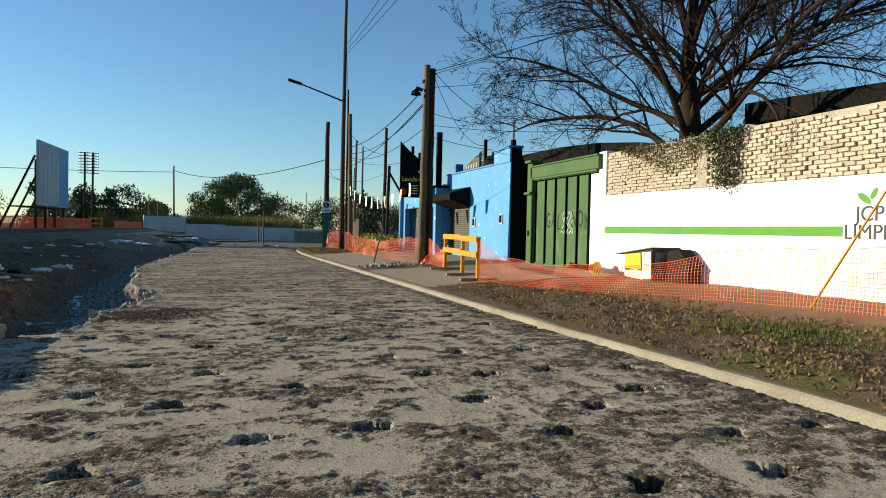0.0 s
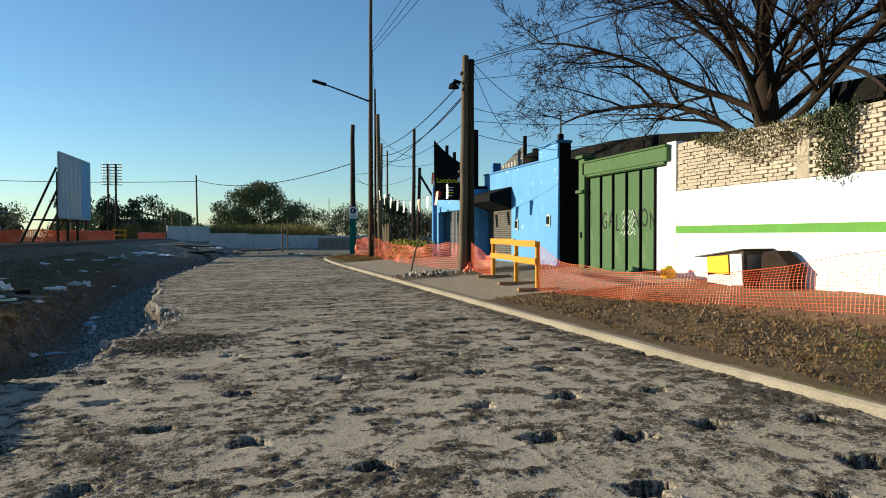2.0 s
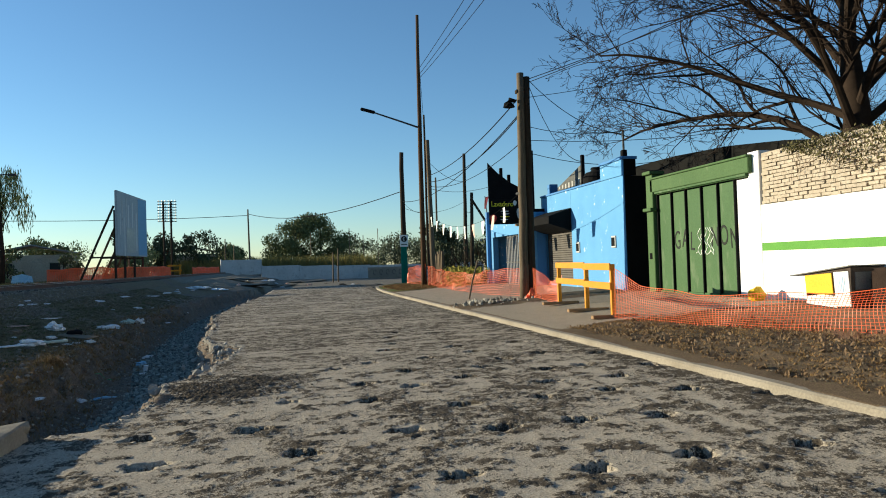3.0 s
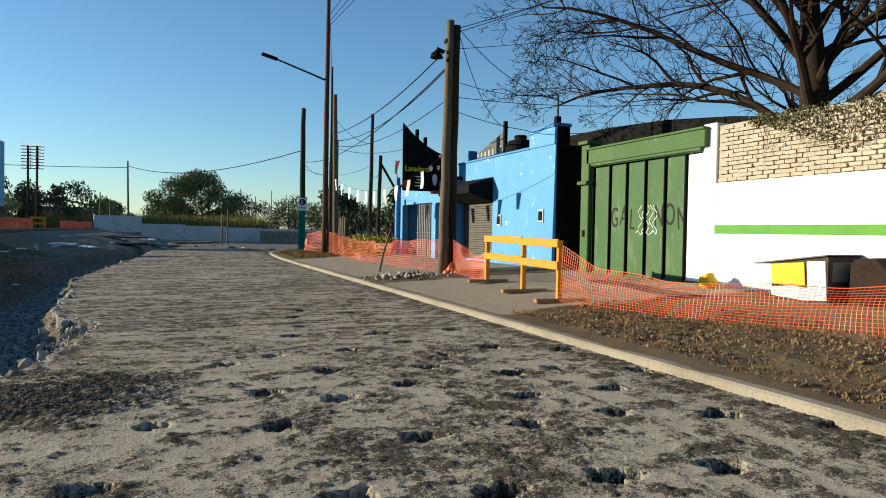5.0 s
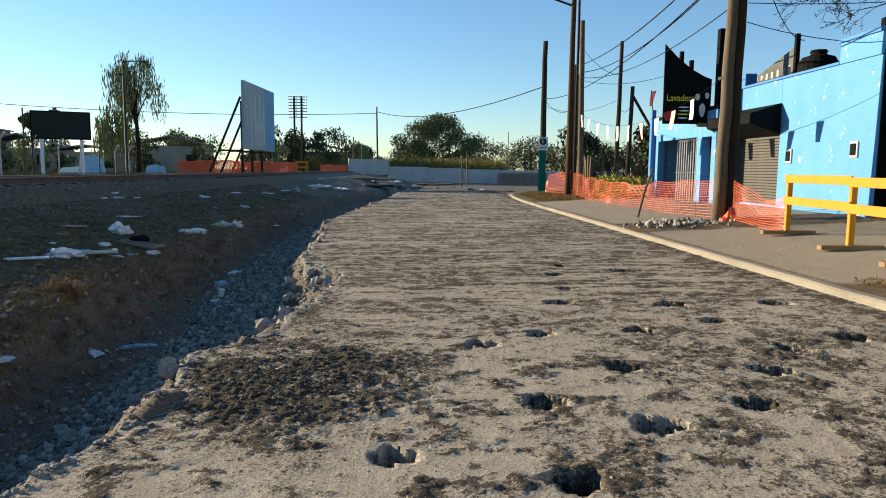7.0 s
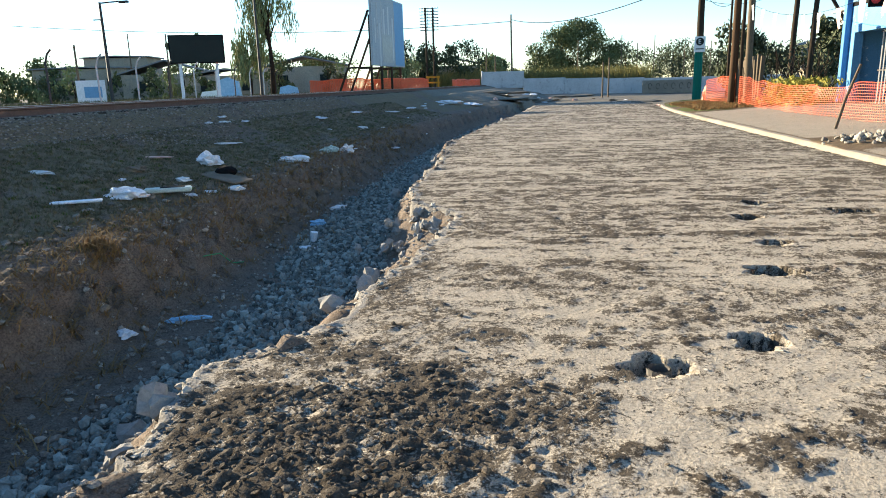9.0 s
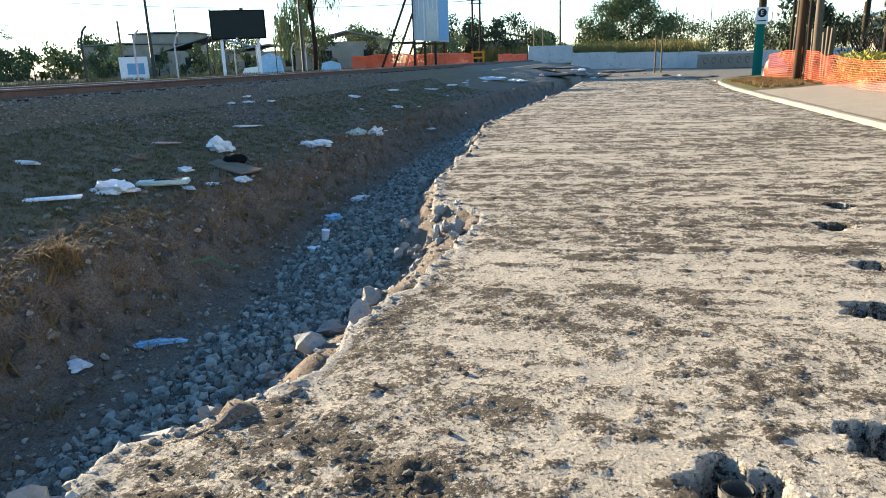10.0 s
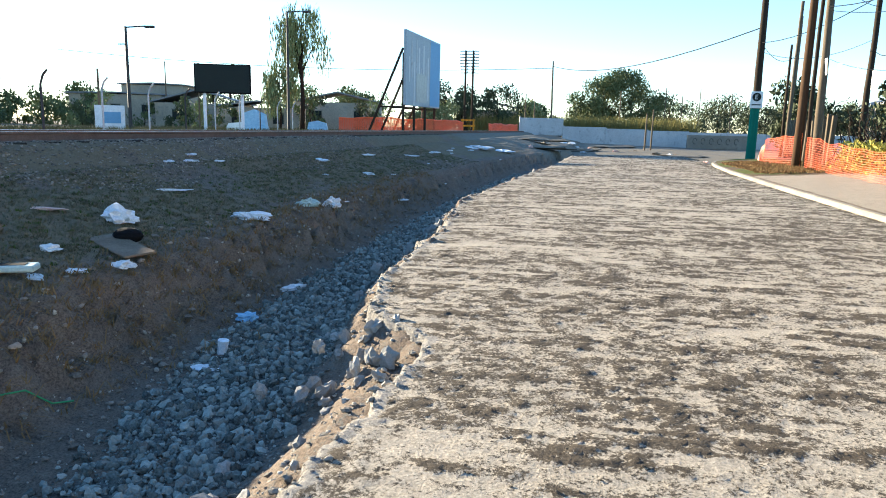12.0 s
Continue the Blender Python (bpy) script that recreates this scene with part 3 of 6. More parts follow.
frame_g = thing("gate_frame", (9.74, 18.16, 0.28), "pale green masonry gate surround with a heavy lintel", "gate frame", kind="structure")
part("lintel", boxed((0.05, -0.3, 2.98), (0.34, 4.1, 0.34), bevel=0.015), M["gatelight"], frame_g)
part("coping", boxed((0.04, -0.3, 3.17), (0.40, 4.1, 0.05), bevel=0.012), M["gatelight"], frame_g)
part("track_beam", boxed((-0.03, -0.3, 2.785), (0.12, 3.8, 0.06), bevel=0.008), M["gate"], frame_g)
part("pillar", boxed((0.06, 1.80, 1.65), (0.36, 0.34, 3.3), bevel=0.015), M["gatelight"], frame_g)
part("pillar_moulding", boxed((0.01, 1.80, 2.35), (0.46, 0.42, 0.09), bevel=0.015), M["gatelight"], frame_g)
part("pillar_cap", boxed((0.01, 1.78, 3.34), (0.46, 0.42, 0.09), bevel=0.015), M["gatelight"], frame_g)
# Added black panel standing in for the gap's deep shade.
part("recess_back", boxed((1.6, 2.45, 1.6), (0.1, 1.2, 3.3)), M["black"], frame_g, "black panel painted as the shade in the gap beside the shop")
frame_g.scale = gate.scale = (1.0, 1.026, 1.026)
part("service_box", boxed((-0.13, 1.80, 1.1), (0.03, 0.10, 0.16), bevel=0.005), M["black"], frame_g, "small dark meter cover")

bm = bmesh.new()
prism(bm, [(15.9, 0.3), (15.9, 3.95), (17.5, 4.2), (19.8, 4.45), (22.5, 4.6), (26.5, 4.66), (26.5, 0.3)], "x", 12.0, 22.0)
solo("shed", bm, M["roof_and_shade"], "dark sheet-roofed shed behind the green gate", "shed")
shed2 = thing("house", (14.0, 11.0, 0.3), "low house with black flat roof behind the brick wall", "house")
part("wall", boxed((3.0, 0.6, 1.95), (6.0, 10.0, 3.9)), M["mortar"], shed2)
bm = bmesh.new()
prism(bm, [(-4.6, 3.95), (-4.6, 4.25), (4.0, 4.75), (4.0, 4.2)], "x", -0.35, 6.3)
part("roof", bm, M["roof_and_shade"], shed2, "black tarred roof slab")
bm = bmesh.new()
prism(bm, [(4.05, 3.3), (4.05, 4.45), (5.3, 4.15), (5.6, 3.3)], "x", 0.2, 0.5)
part("gable", bm, M["kerb"], shed2, "pale ochre plaster gable")

# ---- blue house ----
house = thing("house", (8.9, 20.1, 0.25), "blue-painted single-storey shop with parapet and peeling plaster", "house")


def hb(name, x0, x1, y0, y1, z0, z1, mat_key, label="", bevel=0.008, parent=None):
    """A block of the house, in world limits."""
    return part(name, boxed(((x0 + x1) / 2 - 8.9, (y0 + y1) / 2 - 20.1, (z0 + z1) / 2 - 0.25), (x1 - x0, y1 - y0, z1 - z0), bevel=bevel), M[mat_key], parent or house, label)


hb("wall", 8.9, 9.15, 20.1, 23.85, 0.2, 3.68, "blue")
hb("wall", 8.9, 9.15, 23.85, 26.32, 2.62, 3.68, "blue")
hb("wall", 8.9, 9.15, 26.32, 26.6, 0.2, 3.68, "blue")
# Thin facing that puts the side wall's shade into its colour.
hb("side_wall", 8.915, 14.0, 20.07, 20.1, 0.2, 3.66, "roof_and_shade", "side wall facing painted near-black as its shade")
hb("side_wall", 9.15, 14.0, 20.1, 20.35, 0.2, 3.6, "mortar", "bare rendered inner side wall")
hb("roof", 9.15, 14.0, 20.35, 26.6, 3.2, 3.4, "roof_and_shade", "flat roof deck")
hb("parapet_cap", 8.86, 9.19, 21.5, 26.6, 3.68, 3.74, "bluedark", "darker blue coping")
hb("corner_pillar", 8.87, 9.25, 20.06, 21.5, 3.68, 4.12, "blue")
# Added black facing: the pillar's shaded side, painted on.
hb("pillar_side", 8.89, 9.25, 20.03, 20.056, 3.66, 4.13, "roof_and_shade", "pillar side facing painted near-black as its shade")
hb("pillar_cap", 8.83, 9.29, 20.02, 21.54, 4.12, 4.2, "bluedark")
hb("plinth", 8.87, 8.9, 20.12, 23.8, 0.2, 0.55, "blue")
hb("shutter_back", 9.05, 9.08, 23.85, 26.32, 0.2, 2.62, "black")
slat = boxed((0, 0, 0), (0.03, 2.44, 0.068), bevel=0.012)
s0 = part("shutter_slat", slat, M["shutter"], house)
s0.location = (0.12, 4.985, 0.12)
for k in range(1, 31):
    s1 = new("shutter_slat", s0.data)
    s1.parent, s1.location = house, (0.12, 4.985, 0.12 + 0.076 * k)
hb("shutter_base", 8.93, 9.05, 23.87, 26.3, 0.22, 0.55, "blue", "pale blue bottom panel")
for yc, zc in ((20.8, 1.86), (23.33, 1.77)):
    mb = hb("meter_box", 8.865, 8.9, yc - 0.13, yc + 0.13, zc - 0.17, zc + 0.17, "concrete", "white framed utility meter box")
    part("meter_window", boxed((-0.045, yc - 20.1, zc - 0.25), (0.02, 0.17, 0.24)), M["black"], mb, "dark recessed glass")
bm = bmesh.new()
prism(bm, [(-0.02, 2.84), (-0.80, 2.58), (-0.80, 2.34), (-0.02, 2.08)], "y", 3.72, 6.3)
part("awning", bm, M["black"], house, "black sheet metal awning over the shutter")
hb("left_wall", 8.3, 8.55, 31.0, 31.45, 0.2, 3.15, "blue")
hb("left_wall", 8.3, 8.55, 27.2, 27.56, 0.2, 3.15, "blue")
hb("left_wall", 8.3, 8.55, 26.2, 26.5, 0.2, 3.15, "blue")
hb("left_lintel", 8.3, 8.55, 26.5, 27.2, 2.4, 3.15, "blue")
hb("left_lintel", 8.3, 8.55, 27.56, 31.0, 2.42, 3.15, "blue")
hb("left_side", 8.55, 14.0, 31.2, 31.45, 0.2, 3.1, "blue")
hb("left_return", 8.55, 8.9, 26.2, 26.45, 0.2, 3.15, "bluedark")
hb("left_roof", 8.3, 14.0, 26.25, 31.45, 3.15, 3.27, "roof_and_shade")
# Black backing that paints the unlit interior behind the barred opening.
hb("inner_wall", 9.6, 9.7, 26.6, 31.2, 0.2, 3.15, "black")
hb("corner_post", 8.14, 8.29, 31.3, 31.5, 0.2, 3.55, "bluedark", "deep blue corner post")
hb("chimney", 9.3, 9.6, 26.65, 26.95, 3.6, 4.2, "bluedark", "small blue chimney stack")
for k in range(10):
    bar = part("gate_bar", tube(bmesh.new(), [(-0.5, 0, 0), (-0.5, 0, 2.05)], 0.022, 5), M["concrete"], house) if k == 0 else new("gate_bar", bar.data)
    bar.parent, bar.location = house, (0, 7.55 + 0.19 * k, 0.1)
for z in (0.2, 1.1, 2.1):
    part("gate_rail", boxed((-0.5, 8.45, z), (0.03, 1.85, 0.04)), M["steel"], house)

M["signyellow"], M["signred"], M["signwhite"] = plain("yellow_print", (0.85, 0.72, 0.04)), plain("red_print", (0.5, 0.03, 0.03)), plain("white_print", (0.78, 0.78, 0.74))
shop_sign = thing("shop_sign", (8.18, 28.45, 2.87), "black shop signboard with yellow lettering and printed pictures", "sign")
part("board", boxed((0, 0, 0.46), (1.4, 0.05, 0.96), bevel=0.01), M["black"], shop_sign)
shop_sign.scale = (1.065, 1.065, 1.065)
part("shelf", boxed((0.75, -0.1, -0.05), (0.9, 0.3, 0.10), bevel=0.01), M["timber"], shop_sign, "timber ledge under the board")
lettering("lettering", "Lavadero", 0.27, (-0.62, -0.032, 0.64), (90, 0, 0), M["signyellow"], shop_sign, "yellow lettering", stretch=0.86)
for x, z, w, h, c in ((-0.55, 0.2, 0.26, 0.3, "signred"), (-0.1, 0.46, 0.34, 0.04, "signwhite"), (-0.08, 0.36, 0.3, 0.04, "signwhite"), (-0.1, 0.26, 0.36, 0.04, "signyellow"), (-0.12, 0.15, 0.3, 0.04, "signwhite"), (0.45, 0.38, 0.18, 0.4, "signwhite"), (0.3, 0.76, 0.14, 0.2, "signwhite"), (0.58, 0.8, 0.12, 0.18, "signwhite")):
    bm = bmesh.new()
    prism(bm, [(x + w / 2 * math.cos(a) * (1 + 0.12 * math.sin(3 * a)), z + h / 2 * math.sin(a)) for a in np.linspace(0.3, 2 * math.pi + 0.3, 13)[:-1]], "y", -0.031, -0.026)
    part("printed_patch", bm, M[c], shop_sign, "printed colour patch")
bm = bmesh.new()
prism(bm, [(-0.7, 0.94), (-0.7, 2.25), (-0.35, 1.9), (0.1, 1.55), (0.5, 1.34), (0.7, 1.27), (0.7, 0.94)], "y", -0.02, 0.03)
part("wind_panel", bm, M["black"], shop_sign, "black torn sheet metal back panel")
for x, z in ((-0.1, 2.05), (0.2, 1.8)):
    part("stub_post", boxed((x, 0.3, z - 0.6), (0.10, 0.12, 1.3)), M["black"], shop_sign)
part("side_post", boxed((0.95, 0.0, 1.0), (0.2, 0.2, 3.4)), M["black"], shop_sign, "tall black edge post")

roof_sign = thing("roof_sign", (10.86, 28.56, 3.53), "weathered triangular roof sign with faded pale lettering", "sign")
bm = bmesh.new()
prism(bm, [(1.6, 0.6), (-1.35, 0.6), (-1.35, 1.5), (1.6, 0.75)], "x", -0.03, 0.03)
M["oldboard"] = worn("weathered_grey_board", (0.06, 0.062, 0.06), (0.15, 0.15, 0.14), 1.5, 30, 0.9, stain=(0.3, 0.3, 0.28), stain_amt=(0.6, 0.7))
part("board", bm, M["oldboard"], roof_sign)
M["oldboard_pale"] = worn("faded_pale_paint", (0.22, 0.22, 0.21), (0.45, 0.44, 0.41), 6, 40, 0.9)
for k in range(7):
    part("faded_letter", boxed((-0.035, -1.1 + 0.33 * k, 0.84), (0.012, 0.13, 0.32 - 0.035 * k)), M["oldboard_pale"], roof_sign, "faded pale letter bar")
part("post", boxed((0, -1.4, 0.9), (0.12, 0.12, 1.9)), M["black"], roof_sign)
tank = thing("water_tank", (11.08, 26.4, 3.53), "black plastic roof water tank", "water tank")
bm = bmesh.new()
tube(bm, [(0, 0, 0.0), (0, 0, 0.06), (0, 0, 0.9), (0, 0, 1.06), (0, 0, 1.12), (0, 0, 1.2)], [0.5, 0.52, 0.52, 0.42, 0.22, 0.2], 20)
part("body", bm, M["black"], tank)
part("lid", tube(bmesh.new(), [(0, 0, 1.2), (0, 0, 1.26)], [0.24, 0.2], 16), M["black"], tank)
mast = thing("antenna_mast", (9.69, 21.53, 4.37), "thin dark steel roof mast on the corner pillar", "mast")
part("mast", tube(bmesh.new(), [(0, 0, 0), (0, 0, 0.85)], 0.035, 6), M["steel"], mast)
part("insulator", boxed((0, 0, 0.15), (0.16, 0.16, 0.2), bevel=0.02), M["black"], mast)

house.location, house.scale = (9.48, 21.2, 0.17), (1.065, 1.065, 1.065)

# ---- works barrier ----
barrier = thing("works_barrier", (6.22, 17.0, 0.22), "ochre-painted timber road works barrier on flat feet", "barrier")
BP = ((0.23, 1.95, 0.05), (0.0, -0.22, 0.02), (-0.2, -1.9, 0.0))
for x, y, z in BP:
    p_ = part("post", boxed((x, y, 0.53 + z), (0.09, 0.07, 1.06), bevel=0.006), M["yellow"], barrier)
    part("foot", boxed((x + 0.02, y, 0.035 + z), (0.95, 0.12, 0.07), bevel=0.008), M["timber"], barrier, "rough timber foot board")
for h in (1.0, 0.62):
    for (xa, ya, za), (xb, yb, zb) in zip(BP, BP[1:]):
        ang = math.degrees(math.atan2(yb - ya, xb - xa)) - 90
        part("rail", boxed(((xa + xb) / 2 - 0.06, (ya + yb) / 2, h + (za + zb) / 2), (0.03, math.hypot(xb - xa, yb - ya) + 0.1, 0.14), (0, 0, ang), bevel=0.005), M["yellow"], barrier)


# ---- orange netting ----
def net(name, pts, low, tall, label, cell=0.055, r=0.0036):
    """Plastic mesh hung along pts: (x, y) stations; low, tall: foot and height at each station."""
    P = np.array(pts, float)
    s = np.concatenate([[0], np.cumsum(np.hypot(*np.diff(P, axis=0).T))])
    n, rows = int(s[-1] / cell), 17
    u = np.linspace(0, s[-1], n + 1)
    gx_, gy_, z0, h = np.interp(u, s, P[:, 0]), np.interp(u, s, P[:, 1]), np.interp(u, s, low), np.interp(u, s, tall)
    top = bmesh.new()

    def at(i, k):
        f = k / (rows - 1)
        sag = 0.10 * (vnoise(np.array(u[i] * 1.1), np.array(f * 2.0 + 3)) - 0.5)
        w = 0.22 * (vnoise(np.array(u[i] * 0.9 + 20), np.array(f * 1.6)) - 0.5) * (1.4 - h[i])
        return (gx_[i] + float(w) + 0.25 * (1 - h[i]) * f, gy_[i] + 0.5 * float(sag), z0[i] + h[i] * f + float(sag) * (0.3 + f) * 0.8)
    G = [[at(i, k) for k in range(rows)] for i in range(n + 1)]
    for k in range(1, rows - 1):
        tube(top, [G[i][k] for i in range(n + 1)], r, 3, False)
    for i in range(0, n + 1):
        tube(top, G[i], r * 0.9, 3, False)
    ob = thing(name, (0, 0, 0), label, "safety netting")
    part("netting", top, M["net"], ob)
    for nm, k in (("bottom_cord", 0), ("top_cord", rows - 1)):
        part(nm, tube(bmesh.new(), [G[i][k] for i in range(n + 1)], r * 1.4, 4, False), M["net"], ob)
    return ob


net("safety_net", ((6.02, 15.05), (6.05, 14.2), (6.3, 12.9), (6.8, 11.4), (7.5, 9.8), (8.25, 8.3), (8.6, 6.6), (8.8, 4.0)),
    (0.2, 0.2, 0.2, 0.22, 0.24, 0.26, 0.28, 0.3), (1.0, 0.72, 0.5, 0.55, 0.75, 0.98, 1.0, 1.0), "sagging orange plastic safety net beside the verge")
net("safety_net", ((6.5, 19.0), (6.7, 20.5), (6.85, 22.0)), (0.2, 0.2, 0.2), (0.8, 0.6, 0.95), "slack orange plastic safety net tied to a pole")
net("safety_net", ((6.85, 22.3), (6.5, 25.0), (6.35, 28.0), (6.4, 32.0), (6.5, 36.5)), (0.2, 0.16, 0.14, 0.15, 0.2), (1.05, 0.9, 0.85, 0.85, 1.1), "orange plastic safety net strung between poles", 0.085, 0.004)
net("safety_net", ((6.5, 37.0), (6.2, 41.0), (6.6, 44.0)), (0.2, 0.1, 0.1), (1.2, 1.0, 0.55), "orange plastic safety net piled at the corner", 0.09, 0.0055)
stake = thing("stake", (8.5, 7.75, 0.3), "leaning yellow stick holding up the net", "stake")
part("stick", tube(bmesh.new(), [(0, 0, -0.05), (-0.12, -0.66, 0.78), (-0.28, -1.5, 1.8)], [0.02, 0.019, 0.017], 6), M["yellow"], stake)
stake2 = thing("stake", (5.4, 24.2, 0.15), "leaning grey wooden stake in the driveway", "stake")
part("stick", tube(bmesh.new(), [(0, 0, -0.1), (0.15, -0.05, 0.65), (0.34, -0.1, 1.3)], [0.03, 0.028, 0.025], 6), M["pole"], stake2)


# ---- poles ----
def pole(name, base, top, r0, r1, mat_key, label, category="utility pole"):
    ob = thing(name, base, label, category)
    d = Vector(top) - Vector(base)
    rs_ = np.random.RandomState(int(abs(base[0] * 100 + base[1] * 10)) % 9999)
    pts = [(d.x * t + rs_.normal(0, 0.006), d.y * t + rs_.normal(0, 0.006), d.z * t - (0.25 if t == 0 else 0)) for t in np.linspace(0, 1, 9)]
    smooth(part("shaft", tube(bmesh.new(), pts, [r0 + (r1 - r0) * t for t in np.linspace(0, 1, 9)], 10), M[mat_key], ob))
    return ob


pb = pole("utility_pole", (6.68, 22.35, 0.2), (6.74, 22.2, 7.05), 0.14, 0.105, "pole", "tall weathered wooden pole strapped to a twin")
part("cross_plate", boxed((0.12, -0.1, 6.3), (0.42, 0.16, 0.12), bevel=0.02), M["poledark"], pb, "dark bolted spacer block")
part("lamp_hood", tube(bmesh.new(), [(-0.12, -0.15, 6.0), (-0.3, -0.2, 6.02), (-0.34, -0.2, 5.9), (-0.34, -0.2, 5.8)], [0.05, 0.08, 0.15, 0.18], 10), M["black"], pb, "small black lamp hood")
part("strap", tube(bmesh.new(), [(0.0, 0, 3.2), (0.0, 0, 3.26)], 0.15, 10), M["steel"], pb, "steel band")
pole("utility_pole", (6.95, 22.42, 0.2), (6.93, 22.25, 6.95), 0.13, 0.11, "poledark", "dark tarred wooden pole beside its twin")
lp = pole("street_lamp", (6.40, 37.2, 0.2), (6.45, 37.1, 14.2), 0.15, 0.08, "polebrown", "very tall timber pole carrying a street lamp arm", "street lamp")
part("arm", tube(bmesh.new(), [(0, 0, 8.2), (-0.9, 0, 8.5), (-2.3, 0, 8.95)], [0.05, 0.045, 0.04], 7), M["steel"], lp, "slanting steel arm")
part("lamp_head", boxed((-2.62, 0, 9.04), (0.75, 0.26, 0.13), (0, 14, 0), bevel=0.04), M["black"], lp, "flat dark lamp head")
pole("utility_pole", (6.62, 37.0, 0.2), (6.6, 36.9, 9.0), 0.07, 0.05, "poledark", "slim dark pole beside the street lamp")
pole("utility_pole", (6.76, 36.4, 0.2), (6.62, 36.3, 7.6), 0.13, 0.1, "pole", "weathered grey wooden pole by the net")
pa = pole("utility_pole", (7.12, 48.0, 0.1), (7.14, 48.0, 8.9), 0.21, 0.14, "poledark", "dark pole with green painted foot and parking sign")
M["greenfoot"] = plain("teal_green_paint", (0.014, 0.15, 0.105), 0.9)
part("painted_foot", tube(bmesh.new(), [(0, 0, -0.1), (0, 0, 2.5)], [0.225, 0.205], 12), M["greenfoot"], pa, "teal green painted foot")
sg = part("parking_sign", boxed((-0.02, -0.25, 2.85), (0.55, 0.03, 0.78), bevel=0.01), M["signwhite"], pa, "white sign with a dark ring and letter E")
bm = bmesh.new()
bmesh.ops.create_circle(bm, segments=20, radius=0.2, cap_ends=True, matrix=pose(-0.02, -0.27, 2.98, 90, 0, 0))
part("sign_ring", bm, M["inkblack"], sg)
lettering("letter", "E", 0.3, (-0.11, -0.278, 2.88), (90, 0, 0), M["signwhite"], sg, "white letter")
part("sign_line", boxed((-0.02, -0.272, 2.62), (0.4, 0.012, 0.05)), M["inkblack"], sg)
pole("utility_pole", (9.85, 42.0, 0.2), (9.95, 42.0, 7.85), 0.13, 0.09, "poledark", "tall dark wooden service pole")
pd = pole("utility_pole", (8.65, 36.0, 0.2), (8.75, 36.0, 4.9), 0.1, 0.08, "poledark", "short dark pole with a diagonal stay")
part("stay", tube(bmesh.new(), [(0.1, 0, 4.35), (1.0, 0, 2.9)], 0.06, 6), M["poledark"], pd)
pole("utility_pole", (11.3, 60.0, 0.2), (11.3, 60.0, 6.9), 0.1, 0.07, "poledark", "distant thin wooden pole")
pole("utility_pole", (13.2, 66.0, 0.2), (13.2, 66.0, 9.5), 0.11, 0.08, "pole", "distant thin wooden pole")
pole("utility_pole", (10.6, 56.0, 0.2), (10.7, 56.0, 8.8), 0.12, 0.09, "pole", "distant wooden pole with an orange band")
farp = pole("utility_pole", (-5.7, 95.0, 0.6), (-5.8, 95.0, 9.2), 0.13, 0.09, "pole", "slender wooden pole standing beyond the far wall")


# ---- cables ----
def cable(pts, sag, r=0.012, label="thin black overhead cable"):
    bm_, seg = bmesh.new(), 14
    a, b = Vector(pts[0]), Vector(pts[1])
    tube(bm_, [a.lerp(b, t) - Vector((0, 0, sag * 4 * t * (1 - t))) for t in np.linspace(0, 1, seg)], r, 4, False)
    solo("cable", bm_, M["wire"], label, "cable", "overhead cables")


for a, b, sag, r in (((6.75, 22.2, 6.4), (6.6, 36.4, 5.8), 0.4, 0.02), ((6.95, 22.1, 6.1), (6.6, 36.4, 5.5), 0.6, 0.018), ((6.75, 22.2, 5.9), (7.12, 48.0, 5.6), 0.8, 0.018), ((6.75, 22.2, 5.0), (6.6, 36.4, 5.3), 0.5, 0.014),
                     ((6.95, 22.1, 6.85), (14.5, 6.0, 8.6), 0.4, 0.016), ((6.95, 22.1, 6.75), (12.5, 2.0, 8.0), 0.5, 0.014), ((6.95, 22.1, 6.3), (16.0, 14.0, 7.2), 0.3, 0.010),
                     ((6.98, 22.1, 6.8), (9.69, 21.5, 5.1), 0.35, 0.012), ((6.98, 22.1, 6.6), (10.2, 25.6, 4.9), 0.6, 0.012), ((6.98, 22.1, 5.4), (9.69, 21.5, 5.2), 0.15, 0.010), ((6.98, 22.1, 5.0), (15.0, 19.0, 5.3), 0.3, 0.010),
                     ((6.98, 22.1, 4.6), (13.0, 24.0, 4.8), 0.3, 0.010), ((6.45, 37.1, 11.4), (7.6, 6.0, 14.2), 0.5, 0.013), ((6.45, 37.1, 11.1), (8.2, 6.0, 13.8), 0.5, 0.013), ((6.45, 37.1, 10.9), (8.8, 6.0, 13.4), 0.5, 0.013),
                     ((6.45, 37.1, 12.6), (6.7, 36.9, 6.0), -0.1, 0.012), ((-5.8, 95.0, 8.6), (7.12, 48.0, 6.3), 1.1, 0.035), ((6.6, 36.4, 6.6), (9.9, 42.0, 6.2), 0.3, 0.012), ((6.6, 36.4, 5.2), (8.3, 29.0, 4.6), 0.3, 0.010),
                     ((7.12, 48.0, 5.2), (9.9, 42.0, 5.0), 0.5, 0.012), ((7.12, 48.0, 5.6), (10.7, 56.0, 5.9), 0.6, 0.014), ((9.95, 42.0, 4.6), (8.75, 36.0, 4.2), 0.3, 0.012), ((-5.8, 95.0, 8.4), (-60.0, 80.0, 9.0), 1.0, 0.035)):
    cable((a, b), sag, r)

# ---- pennants ----
M["cloth"] = worn("faded_white_cloth", (0.55, 0.54, 0.5), (0.75, 0.74, 0.7), 5, 60, 0.9)
M["clothdark"] = plain("dark_red_cloth", (0.10, 0.02, 0.03), 0.9)
M["clothpink"] = worn("faded_pink_cloth", (0.55, 0.32, 0.25), (0.70, 0.50, 0.42), 5, 60, 0.9)


